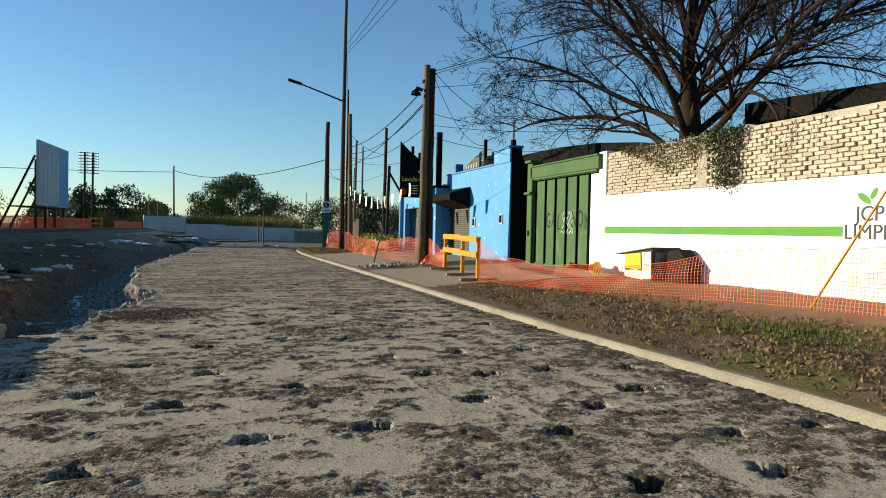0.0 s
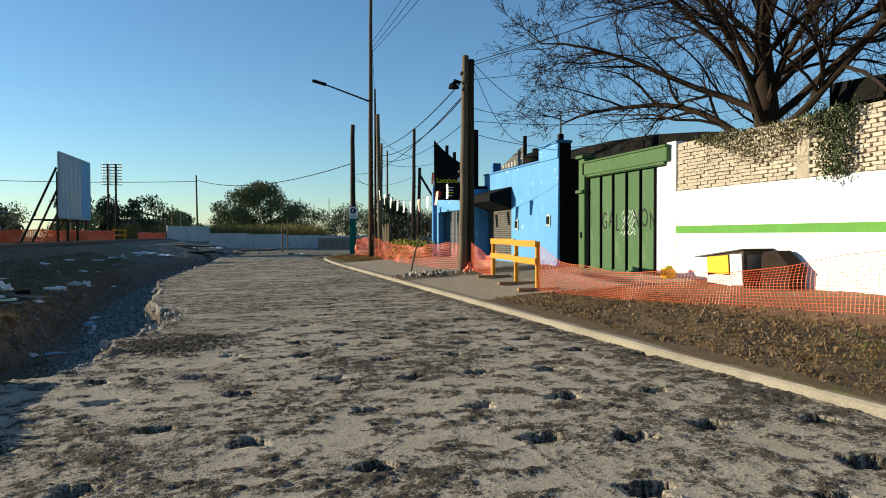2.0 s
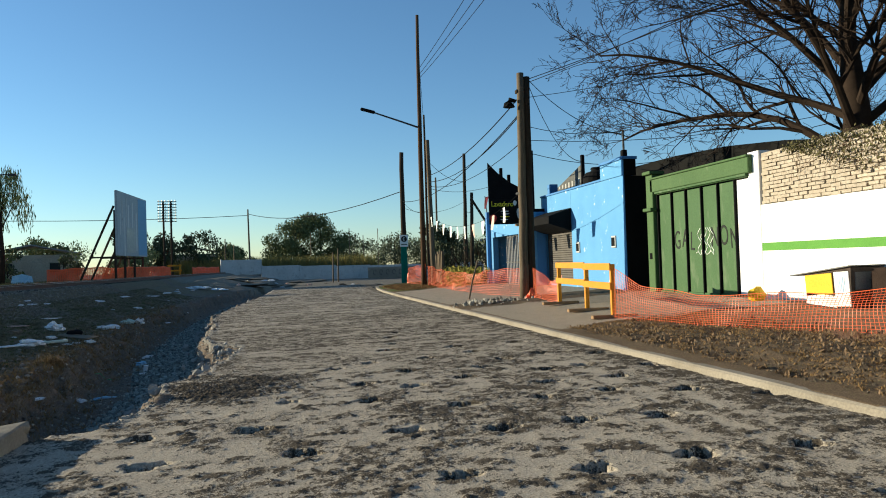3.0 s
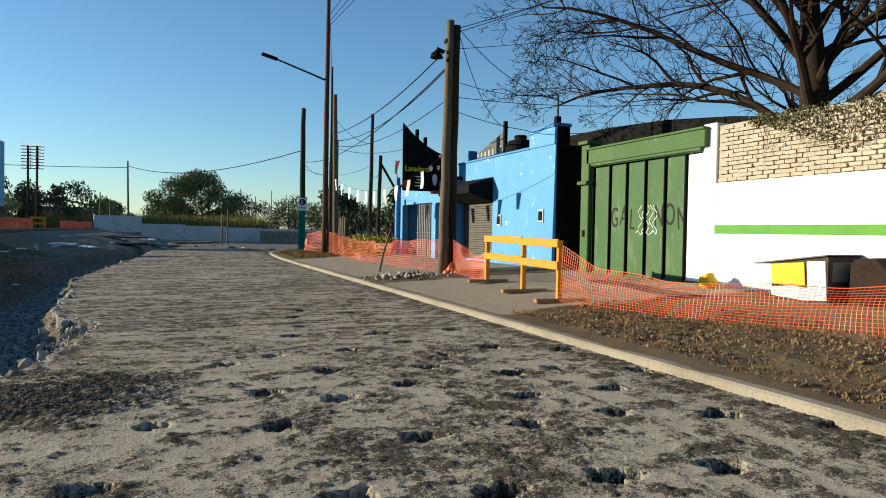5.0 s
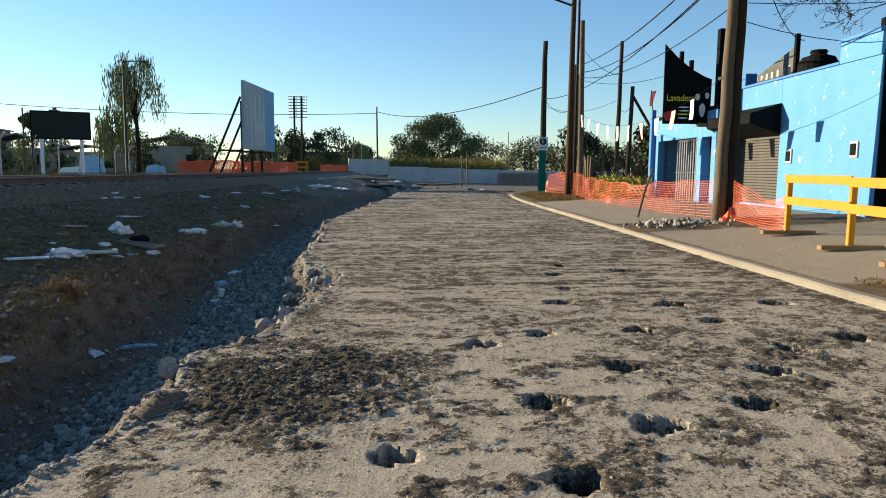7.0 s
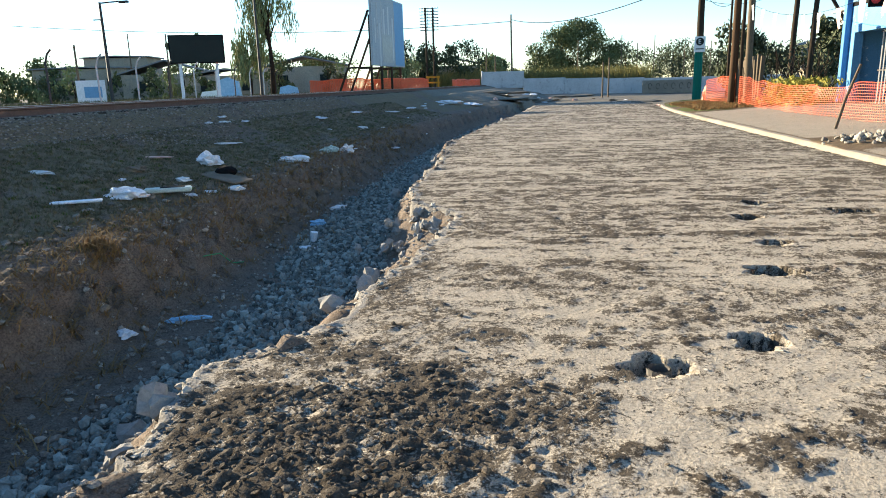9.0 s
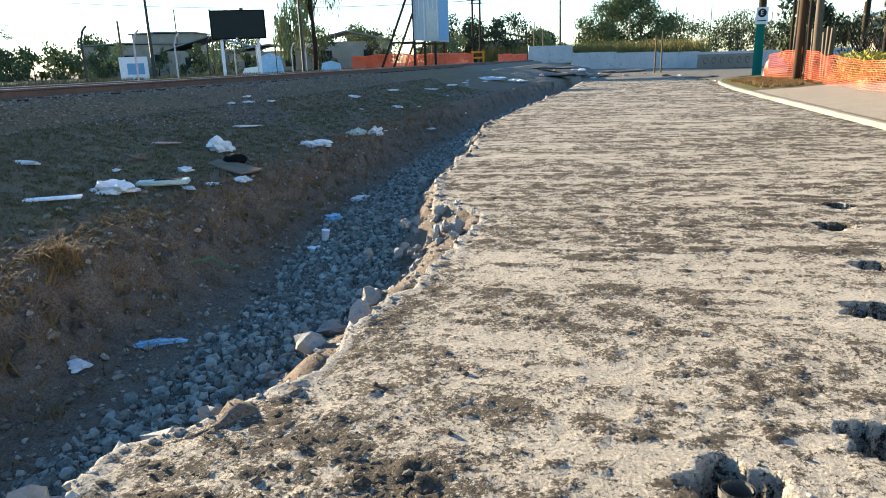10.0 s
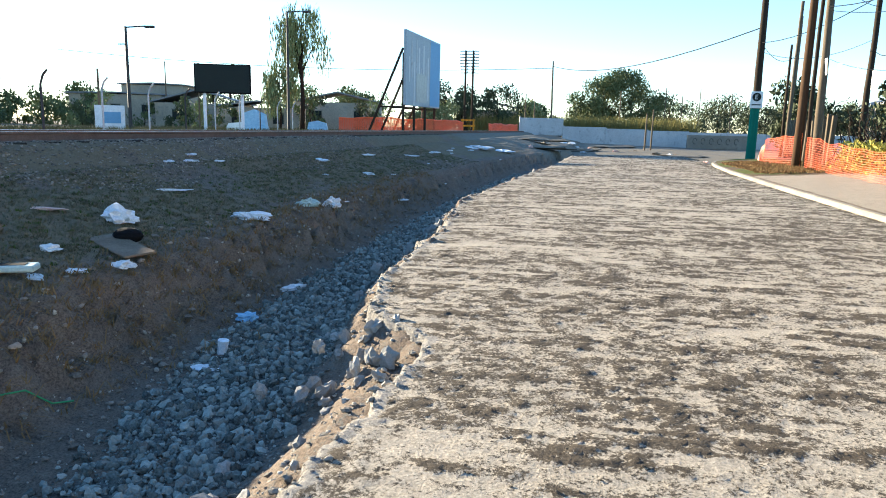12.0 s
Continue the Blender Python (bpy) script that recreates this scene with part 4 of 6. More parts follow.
def pennant(x, y, z, mat_key, label, w=0.36, h=0.62, lean=0.0):
    ob = thing("pennant", (x, y, z), label, "pennant", "pennants on a string")
    bm_ = bmesh.new()
    rows_ = [[bm_.verts.new((0.025 * math.sin(2.6 * f + y + g), w * (g - 0.5) * (1 - 0.35 * f) + lean * f, -h * f)) for g in (0, 0.33, 0.66, 1)] for f in np.linspace(0, 1, 5)]
    for a_, b_ in zip(rows_, rows_[1:]):
        for k in range(3):
            bm_.faces.new((a_[k], a_[k + 1], b_[k + 1], b_[k]))
    part("flag", bm_, M[mat_key], ob)
    return ob


for k in range(10):
    u = k / 11
    y = 36.0 + (22.05 - 36.0) * u
    z = 3.7 + (3.7 - 3.7) * u - 0.85 * 4 * u * (1 - u)
    pennant(6.65 + 0.02 * k, y, z, ("cloth", "cloth", "cloth", "cloth", "cloth", "cloth", "clothpink", "cloth", "clothpink")[k % 9], "faded cloth pennant hanging from a string", w=0.31, h=0.5, lean=0.14 * math.sin(k * 1.7))
cable(((6.65, 36.0, 3.71), (6.86, 22.05, 3.71)), 0.85, 0.006, "thin string carrying the pennants")
fl = pennant(8.84, 33.6, 4.44, "clothdark", "dark red pennant on a leaning stick", 0.55, 0.55, 0.2)
part("stick", tube(bmesh.new(), [(-0.08, -0.30, -0.95), (0, 0.28, 0.05)], 0.02, 5), M["poledark"], fl)


# ---- bare tree behind the wall ----
def bare_tree(at, seed, label, spread=1.0, most=4, limbs_n=22):
    ob = thing("tree", at, label, "tree")
    r = np.random.RandomState(seed)
    trunk, limbs, twigs = bmesh.new(), bmesh.new(), bmesh.new()

    def grow(p, d, length, rad, depth, arch):
        """A limb that rises, arches over and droops at its tip, with its side shoots."""
        pts, rads, q = [p], [rad], p
        n = (10, 6, 4, 3, 2)[depth]
        for i in range(n):
            bend = Vector(r.normal(0, (0.09, 0.14, 0.17, 0.2, 0.2)[depth], 3))
            d = (d + bend + Vector((0, 0, 0.05 - arch * (i + 1) / n))).normalized()
            q = q + d * (length / n)
            pts.append(q)
            rads.append(max(0.006, rad * (1 - (0.78 if depth < 2 else 0.5) * (i + 1) / n)))
        tube(limbs if depth < 2 else twigs, pts, rads, (8, 6, 4, 3, 3)[depth], False)
        if depth >= most:
            return
        for k in range((14, 9, 5, 3)[depth]):
            f = 1.0 if k == 0 else r.uniform(0.18 if depth == 0 else 0.1, 1.0)
            i = min(int(f * n), n - 1)
            o = pts[i].lerp(pts[i + 1], min(1.0, f * n - i))
            run = (pts[i + 1] - pts[i]).normalized()
            side = Vector(r.normal(0, 1, 3))
            side = (side - run * side.dot(run)).normalized()
            ang = r.uniform(0.1, 0.35) if k == 0 else r.uniform(0.4, 0.95)
            nd = (run * math.cos(ang) + side * math.sin(ang) + Vector((0, 0, 0.12))).normalized()
            grow(o, nd, length * r.uniform(0.30, 0.52) * (1.15 - 0.45 * f), max(rads[i] * r.uniform(0.35, 0.6), 0.006), depth + 1, (0.16, 0.14, 0.1, 0.05)[depth])

    lead = [(0, 0, -0.3), (0.05, 0, 1.2), (0, 0.1, 2.6), (0.06, 0.12, 4.2), (0.0, 0.25, 6.0), (0.15, 0.2, 8.0), (0.1, 0.4, 11.0)]
    tube(trunk, lead, [0.46, 0.36, 0.33, 0.28, 0.19, 0.12, 0.05], 12)
    for k in range(limbs_n):
        f = k / (limbs_n - 1)
        z = 3.2 + 4.6 * f ** 1.2
        o = Vector([np.interp(z, [p[2] for p in lead], [p[j] for p in lead]) for j in range(3)])
        a = k * 2.4 + 2.4 + r.uniform(-0.3, 0.3)
        rise = 0.34 + 1.3 * f ** 1.2 + r.uniform(-0.1, 0.2)
        dx, dy = math.cos(a), math.sin(a)
        grow(o, Vector((dx * (0.7 if dx < 0 else 1.0), dy * (1.25 if dy > 0 else 0.9), rise)).normalized(), (7.6 - 3.0 * f) * r.uniform(0.85, 1.1) * spread, 0.115 - 0.05 * f, 0, 0.17 - 0.08 * f)
    smooth(part("trunk", trunk, M["bark"], ob))
    part("limb", limbs, M["bark"], ob)
    tagged(part("twig", twigs, M["bark"], ob, "fine dark bare twigs"), kind="stuff")
    return ob


bare_tree((12.4, 15.6, 0.3), 5, "large leafless tree with dense dark twigs behind the wall", 1.04)
bare_tree((-60.0, 66.0, 0.7), 9, "leafless tree beyond the railway", 0.7, 3, 12)

# ---- dumped box by the wall ----
M["carton"] = worn("dark_grey_board", (0.035, 0.028, 0.024), (0.075, 0.058, 0.048), 4, 40)
M["greyboard"] = worn("grey_board", (0.10, 0.10, 0.10), (0.18, 0.18, 0.175), 4, 40)
M["bagyellow"] = worn("yellow_print_sack", (0.56, 0.33, 0.012), (0.66, 0.40, 0.02), 4, 40, 0.6)
M["binbrown"] = worn("dark_brown_board", (0.016, 0.011, 0.009), (0.035, 0.024, 0.019), 4, 40)
M["posterline"] = plain("pale_blue_print", (0.25, 0.40, 0.55))
M["sack"] = worn("woven_white_sack", (0.55, 0.54, 0.52), (0.72, 0.71, 0.69), 4, 60, 0.8)
crate = thing("dumped_cabinet", (9.47, 12.98, 0.32), "dark dumped board cabinet partly wrapped in a yellow and white sack", "cabinet")
bm = bmesh.new()
prism(bm, [(-0.52, 0.0), (-0.52, 0.79), (0.52, 0.655), (0.52, 0.0)], "x", -0.41, 0.24)
part("body", bm, M["carton"], crate)
part("lid", boxed((-0.10, 0.16, 0.727), (0.74, 1.42, 0.022), (-7.4, 0, 0), bevel=0.004), M["greyboard"], crate, "tilted thin board lid")
part("side_panel", boxed((-0.10, -0.525, 0.56), (0.46, 0.016, 0.3), (0, 0, 0), bevel=0.004), M["greyboard"], crate, "grey board let into the side")
part("sack_side", boxed((-0.421, -0.34, 0.42), (0.018, 0.32, 0.60), (-4, 0, 1.5), bevel=0.006), M["sack"], crate, "white woven sack side")
part("sack_print", boxed((-0.425, 0.19, 0.485), (0.018, 0.64, 0.37), (-5, 0, 0), bevel=0.006), M["bagyellow"], crate, "yellow printed sack panel")
part("sack_foot", boxed((-0.423, 0.14, 0.215), (0.022, 0.72, 0.2), (3, 0, 0), bevel=0.006), M["sack"], crate, "white creased sack foot")
for k in range(5):
    part("print_line", boxed((-0.432, -0.26 - 0.035 * k, 0.5), (0.004, 0.012, 0.26 - 0.03 * (k % 3)), (-4, 0, 0)), M["posterline"], crate, "pale blue printed line")
bin_box = thing("dumped_bin", (9.52, 12.0, 0.32), "dark brown dumped bin with a slanting top by the wall", "bin")
bm = bmesh.new()
prism(bm, [(-0.36, 0.0), (-0.38, 0.50), (-0.05, 0.80), (0.34, 0.76), (0.40, 0.0)], "x", -0.17, 0.17)
bmesh.ops.bevel(bm, geom=list(bm.edges), offset=0.015, segments=1, affect="EDGES")
part("body", bm, M["binbrown"], bin_box)
part("rim", boxed((0.0, -0.37, 0.47), (0.38, 0.06, 0.05), bevel=0.01), M["binbrown"], bin_box)
bag = thing("bag", (9.3, 15.2, 0.44), "small crumpled yellow bag at the wall foot", "bag")
bm = bmesh.new()
bmesh.ops.create_icosphere(bm, subdivisions=2, radius=0.17)
for v in bm.verts:
    v.co = v.co * (1 + 0.35 * (noise.noise(v.co * 9) )) + Vector((0, 0, 0.1))
part("sack", bm, M["bagyellow"], bag)


# ---- railway ----
RX = -8.15
for k, x in enumerate((RX, RX - 1.45)):
    rl = thing("rail", (x, 25.0, 0.985), "rusty running rail with a worn bright head", "rail", "railway rails")
    bm = bmesh.new()
    prism(bm, [(-0.065, 0.0), (0.065, 0.0), (0.065, 0.015), (0.012, 0.03), (0.012, 0.115), (0.035, 0.125), (0.035, 0.15), (-0.035, 0.15), (-0.035, 0.125), (-0.012, 0.115), (-0.012, 0.03), (-0.065, 0.015)], "y", -60, 120)
    part("rail_body", bm, M["rail"], rl)
    part("rail_head", boxed((0, 30, 0.152), (0.05, 180, 0.004)), M["railtop"], rl, "worn shiny running surface")
sl = thing("sleeper", (RX - 0.72, 5.0, 0.945), "weathered timber railway sleeper in dark ballast", "sleeper", "railway sleepers")
part("beam", boxed((0, 0, 0), (2.4, 0.22, 0.12), bevel=0.015), M["poledark"], sl)
for k in range(1, 70):
    copy_thing(sl, pose(RX - 0.72, 5.0 + 0.62 * k, 0.945))


# ---- stones ----
def rock_data(name, seed, sub=1):
    r = np.random.RandomState(seed)
    bm_ = bmesh.new()
    bmesh.ops.create_icosphere(bm_, subdivisions=sub, radius=1.0)
    for v in bm_.verts:
        v.co = Vector((v.co.x, v.co.y, v.co.z * 0.8)) * r.uniform(0.58, 1.22)
    me = bpy.data.meshes.new(name)
    bm_.to_mesh(me)
    bm_.free()
    return me


def stones(name, rs_, places, material, label, category, flat=1.0):
    """Many small broken stones as one mesh; places: (x, y, z, size)."""
    base = []
    for k in range(6):
        me = rock_data("tmp", 40 + k)
        co = np.zeros(len(me.vertices) * 3)
        me.vertices.foreach_get("co", co)
        tri = np.zeros(len(me.polygons) * 3, int)
        me.polygons.foreach_get("vertices", tri)
        base.append((co.reshape(-1, 3), tri.reshape(-1, 3)))
        bpy.data.meshes.remove(me)
    V_, F_, off = [], [], 0
    for x, y, z, s in places:
        co, tri = base[rs_.randint(6)]
        q = np.array(Euler(rs_.uniform(0, 6.28, 3)).to_matrix())
        sc = s * rs_.uniform(0.65, 1.2, 3)
        V_.append(((co * sc) @ q.T) * (1, 1, flat) + (x, y, z))
        F_.append(tri + off)
        off += len(co)
    me = bpy.data.meshes.new(name)
    me.from_pydata(np.concatenate(V_).tolist(), [], np.concatenate(F_).tolist())
    me.materials.append(material)
    return tagged(new(name, me), label, category, kind="stuff")


def stone_mat(name, c1, c2):
    m, nt, b = nodes_of(name, 0.9)
    g = nt.nodes.new("ShaderNodeNewGeometry")
    col = n_ramp(nt, g.outputs["Random Per Island"], [(0.0, c1), (0.7, c2), (1.0, tuple(min(1, x * 1.5) for x in c2))])
    gr = n_noise(nt, 70, 4)
    col = n_mix(nt, 0.4, col, n_ramp(nt, gr, [(0.3, tuple(x * 0.5 for x in c1)), (0.7, c2)]))
    nt.links.new(col, b.inputs["Base Color"])
    n_bump(nt, b, gr, 0.5)
    return m


M["gravel"] = stone_mat("grey_gravel", (0.035, 0.039, 0.036), (0.30, 0.325, 0.29))
M["clod"] = stone_mat("mud_clod", (0.045, 0.036, 0.027), (0.15, 0.122, 0.09))
M["ballast"] = stone_mat("dusty_ballast", (0.085, 0.072, 0.058), (0.30, 0.255, 0.205))
M["chip"] = stone_mat("concrete_chip", (0.09, 0.08, 0.066), (0.40, 0.365, 0.305))
M["rock"] = worn("broken_concrete", (0.25, 0.245, 0.225), (0.46, 0.44, 0.40), 6, 60, rnd=0.35)

rs = np.random.RandomState(21)
pl = []
while len(pl) < 26000:
    y = 9.7 + 30 * rs.rand() ** 2.7
    x = rs.uniform(-3.6, -1.0)
    t = float(gravel_x(y))
    if x > float(shoulder_x(y)) + 0.25 * rs.rand() ** 2 or x < t - 0.1 + 0.45 * rs.rand() ** 2:
        continue
    pl.append((x, y, 0.0, 0.010 + 0.040 * rs.rand() ** 3.8))
A = np.array(pl)
A[:, 2] = ground_z(A[:, 0], A[:, 1]) + A[:, 3] * 0.3
stones("trench_gravel", rs, A.tolist(), M["gravel"], "loose grey crushed stone covering the trench floor", "gravel")

pl = []
while len(pl) < 70000:
    y = 1.8 + 24 * rs.rand() ** 1.35
    pl.append((rs.uniform(-2.2, 4.4), y, 0.0, 0.003 + 0.008 * rs.rand() ** 3))
for k in range(3500):
    pl.append((rs.normal(-0.85, 0.46), rs.normal(11.4, 0.46), 0.0, 0.005 + 0.024 * rs.rand() ** 4))
A = np.array(pl)
keep = (A[:, 0] > edge_jag(A[:, 0], A[:, 1]) + 0.05) & (rs.rand(len(A)) < 0.02 + 1.6 * road_dirt(A[:, 0], A[:, 1]) ** 2)
A = A[keep]
A[:, 2] = road_z(A[:, 0], A[:, 1]) + A[:, 3] * 0.12
stones("mud_crumbs", rs, A.tolist(), M["clod"], "dark mud crumbs and clods strewn over the road", "mud", 0.5)

pl = []
for hx, hy in HOLES_A + HOLES_B:
    for k in range(9):
        a, d = rs.uniform(-1.2, 1.2), rs.uniform(0.12, 0.3)
        pl.append((hx + d * math.cos(a), hy + d * math.sin(a), 0.0, rs.uniform(0.005, 0.016)))
for k in range(5200):
    y = 9.6 + 34 * rs.rand() ** 1.8
    pl.append((float(edge_x(y)) + 0.06 - (float(edge_x(y)) - float(shoulder_x(y)) + 0.1) * rs.rand() ** 1.3, y, 0.0, 0.007 + 0.032 * rs.rand() ** 3))
A = np.array(pl)
A[:, 2] = np.maximum(road_z(A[:, 0], A[:, 1]), ground_z(A[:, 0], A[:, 1])) + A[:, 3] * 0.1
stones("concrete_chips", rs, A.tolist(), M["chip"], "pale broken concrete chips along holes and the broken edge", "rubble", 0.6)

pl = []
while len(pl) < 5000:
    y = 7.0 + 30 * rs.rand() ** 1.7
    bx = float(bank_x(y))
    pl.append((bx + rs.uniform(-0.5, 1.7), y, 0.0, 0.006 + 0.045 * rs.rand() ** 3))
for k in range(9000):
    y = 11 + 22 * rs.rand() ** 1.5
    pl.append((rs.uniform(-8.0, -6.3 + 0.5 * math.sin(y)), y, 0.0, rs.uniform(0.014, 0.032)))
A = np.array(pl)
A = A[A[:, 0] < edge_x(A[:, 1]) - 0.2]
A[:, 2] = ground_z(A[:, 0], A[:, 1]) + A[:, 3] * 0.3
stones("bank_clods", rs, A.tolist(), M["ballast"], "dark earth clods and ballast on the bank", "earth", 0.6)

pl = []
for k in range(2600):
    y = 10.0 + 14 * rs.rand() ** 1.4
    pl.append((float(bank_x(y)) + rs.uniform(0.15, 1.3), y, 0.0, 0.006 + 0.022 * rs.rand() ** 3))
A = np.array(pl)
A[:, 2] = ground_z(A[:, 0], A[:, 1]) + A[:, 3] * 0.2
stones("bank_pebbles", rs, A.tolist(), M["chip"], "pale pebbles and concrete bits stuck in the cut bank", "pebbles")

pl = [(rs.uniform(4.7, 6.6), rs.uniform(4, 14), 0.0, 0.006 + 0.018 * rs.rand() ** 2) for k in range(1500)]
A = np.array(pl)
A[:, 2] = verge_z(A[:, 0], A[:, 1]) + A[:, 3] * 0.3
stones("verge_clods", rs, A.tolist(), M["clod"], "clods and broken lumps on the verge", "earth")

A = np.array([(rs.normal(5.35, 0.55), rs.normal(21.5, 0.3), 0.0, rs.uniform(0.03, 0.08)) for k in range(110)])
A[:, 2] = verge_z(A[:, 0], A[:, 1]) + A[:, 3] * 0.3
stones("pavement_rubble", rs, A.tolist(), M["chip"], "broken grey paving lumps heaped on the dirt", "rubble")

rubble = thing("rubble", (-1.5, 16.3, -0.15), "broken concrete chunks along the road's torn edge", "rubble")
rocks = [rock_data("chunk", 60 + k, 2) for k in range(5)]
for me in rocks:
    me.materials.append(M["rock"])
    for v in me.vertices:
        v.co *= 1 + 0.3 * noise.noise(v.co * 1.7)
for k in range(110):
    if k < 24:
        x, y, s = rs.normal(-1.55, 0.22), rs.uniform(15.7, 16.7), rs.uniform(0.03, 0.075)
    else:
        y = 10.0 + 26 * rs.rand() ** 1.6
        x, s = float(edge_x(y)) - 0.06 - (float(edge_x(y)) - float(shoulder_x(y))) * rs.rand(), 0.03 + 0.09 * rs.rand() ** 2.2
    z = float(np.maximum(ground_z(np.array([[x]]), np.array([[y]])), -0.45 if k > 23 else -0.34 + 0.2 * (k % 3 == 0))[0, 0]) + s * 0.35
    ob = new("chunk", rocks[k % 5])
    ob.parent = rubble
    ob.matrix_basis = pose(x + 1.5, y - 16.3, z + 0.15, *rs.uniform(0, 360, 3)) @ Matrix.Diagonal((s, s * rs.uniform(0.7, 1.1), s * rs.uniform(0.6, 0.9), 1))

pipe = thing("pipe_stub", (0.41, 12.17, -0.15), "short grey plastic pipe stub standing in a hole", "pipe")
bm = tube(bmesh.new(), [(0, 0, 0), (0, 0, 0.16)], 0.055, 16, False)
tube(bm, [(0, 0, 0.16), (0, 0, 0.0)], 0.048, 16, False)
part("ring", bm, M["shutter"], pipe)


# ---- trash on the bank and in the trench ----
M["plastic"] = worn("white_plastic", (0.55, 0.56, 0.57), (0.75, 0.76, 0.77), 8, 50, 0.45)
M["bluebag"] = worn("blue_plastic", (0.15, 0.36, 0.55), (0.35, 0.58, 0.75), 8, 50, 0.45)
M["card"] = worn("wet_cardboard", (0.13, 0.095, 0.065), (0.23, 0.175, 0.125), 6, 50)
M["greenplast"] = worn("pale_green_plastic", (0.30, 0.38, 0.33), (0.45, 0.52, 0.46), 6, 50, 0.5)
M["greencord"] = plain("green_cord", (0.05, 0.30, 0.12), 0.6)
M["straw"] = worn("dry_straw", (0.13, 0.08, 0.035), (0.30, 0.19, 0.085), 6, 50)
M["grassblade"] = worn("short_dry_grass", (0.07, 0.068, 0.038), (0.20, 0.175, 0.105), 3, 40)
M["greengrass"] = worn("green_grass", (0.045, 0.068, 0.016), (0.105, 0.135, 0.034), 3, 40)


def gz(x, y):
    return float(ground_z(np.array([[float(x)]]), np.array([[float(y)]]))[0, 0])


def crumple(name, x, y, size, mat_key, label, category="litter", turn=0.0, seed=0, z=None):
    """A crumpled sheet or bag: a lumpy, creased blob of the given size, resting on the ground."""
    bm_ = bmesh.new()
    bmesh.ops.create_icosphere(bm_, subdivisions=3, radius=0.5)
    off = Vector((seed * 3.1, seed * 1.7, seed * 0.9))
    for v in bm_.verts:
        n = v.co.normalized()
        k = 0.78 + 0.6 * noise.noise(n * 1.9 + off) + 0.5 * (0.4 - abs(noise.noise(n * 3.4 + off))) + 0.45 * (0.3 - abs(noise.noise(n * 8 + off)))
        v.co = Vector((n.x * size[0], n.y * size[1], max(n.z, -0.35) * size[2] * 0.7)) * 0.5 * k
    ob = thing(name, (x, y, (gz(x, y) if z is None else z) + 0.13 * size[2]), label, category, rz=turn)
    part("sheet", bm_, M[mat_key], ob)
    return ob


TR = "litter on the railway bank"
k = 0
for nm, x, y, size, mk, lab, rz in (
        ("plastic_bag", -4.52, 15.65, (0.42, 0.26, 0.24), "plastic", "crumpled white plastic bag on the bank", 20),
        ("plastic_bag", -4.95, 18.25, (0.36, 0.30, 0.34), "plastic", "stuffed white plastic bag with a blue knot", 0),
        ("plastic_bag", -4.35, 19.95, (0.55, 0.25, 0.2), "plastic", "torn white plastic bag at the bank edge", 15),
        ("plastic_bag", -4.3, 21.6, (0.32, 0.22, 0.26), "greenplast", "small pale green bag at the bank edge", 0),
        ("plastic_bag", -4.15, 22.2, (0.25, 0.25, 0.34), "sack", "small pale sack at the bank edge", 0),
        ("rag", -5.7, 15.85, (0.5, 0.1, 0.08), "sack", "twisted pale rag on the bank", -10),
        ("rag", -5.75, 20.25, (0.55, 0.08, 0.06), "sack", "twisted pale rag on the bank", 40),
        ("rag", -5.62, 17.95, (0.5, 0.14, 0.05), "clothpink", "flat pinkish rag on the bank", 5),
        ("rag", -2.95, 13.9, (0.34, 0.09, 0.10), "bluebag", "blue and white plastic rag in the trench", 25),
        ("plastic_bag", -3.16, 17.6, (0.22, 0.18, 0.16), "bluebag", "small blue plastic bag in the trench", 0),
        ("rag", -2.85, 16.4, (0.3, 0.12, 0.07), "plastic", "white plastic scrap in the trench", 0),
        ("rag", -3.3, 18.9, (0.34, 0.1, 0.14), "plastic", "white plastic scrap in the trench", 60),
        ("plastic_bag", -5.2, 27.0, (0.3, 0.2, 0.14), "plastic", "white plastic scrap on the bank", 0),
        ("plastic_bag", -6.4, 27.1, (0.4, 0.25, 0.14), "plastic", "white plastic scrap on the bank", 0),
        ("rag", -6.4, 30.3, (0.5, 0.2, 0.1), "plastic", "white plastic scrap on the bank", 30),
        ("rag", -6.0, 33.5, (0.6, 0.2, 0.1), "sack", "pale scrap on the bank", 10),
        ("rag", -5.9, 36.5, (0.6, 0.3, 0.12), "sack", "pale scrap on the bank", 70),
        ("plastic_bag", -5.4, 43.0, (1.3, 0.8, 0.35), "plastic", "heap of white plastic at the bank end", 20),
        ("plastic_bag", -4.4, 44.5, (1.1, 0.6, 0.25), "plastic", "heap of white plastic at the bank end", -20),
        ("rag", -3.35, 12.3, (0.24, 0.2, 0.05), "plastic", "flat white scrap in the trench", 30),
        ("rag", -3.1, 13.35, (0.14, 0.12, 0.1), "plastic", "small white scrap in the trench", 0),
        ("rag", -4.1, 16.6, (0.2, 0.12, 0.06), "plastic", "small white scrap at the bank edge", 0),
        ("rag", -4.15, 16.25, (0.3, 0.1, 0.06), "plastic", "white scrap at the bank edge", -30),
        ("stone", -3.95, 17.0, (0.2, 0.15, 0.14), "sack", "pale stone at the bank edge", 0),
        ("stone", -4.6, 16.9, (0.2, 0.13, 0.12), "sack", "pale stone on the bank", 0),
        ("stone", -5.2, 16.9, (0.26, 0.2, 0.16), "card", "brown stone on the bank", 0)):
    k += 1
    crumple(nm, x, y, size, mk, lab, "stone" if nm == "stone" else "litter", rz, k)
rnd = np.random.RandomState(77)
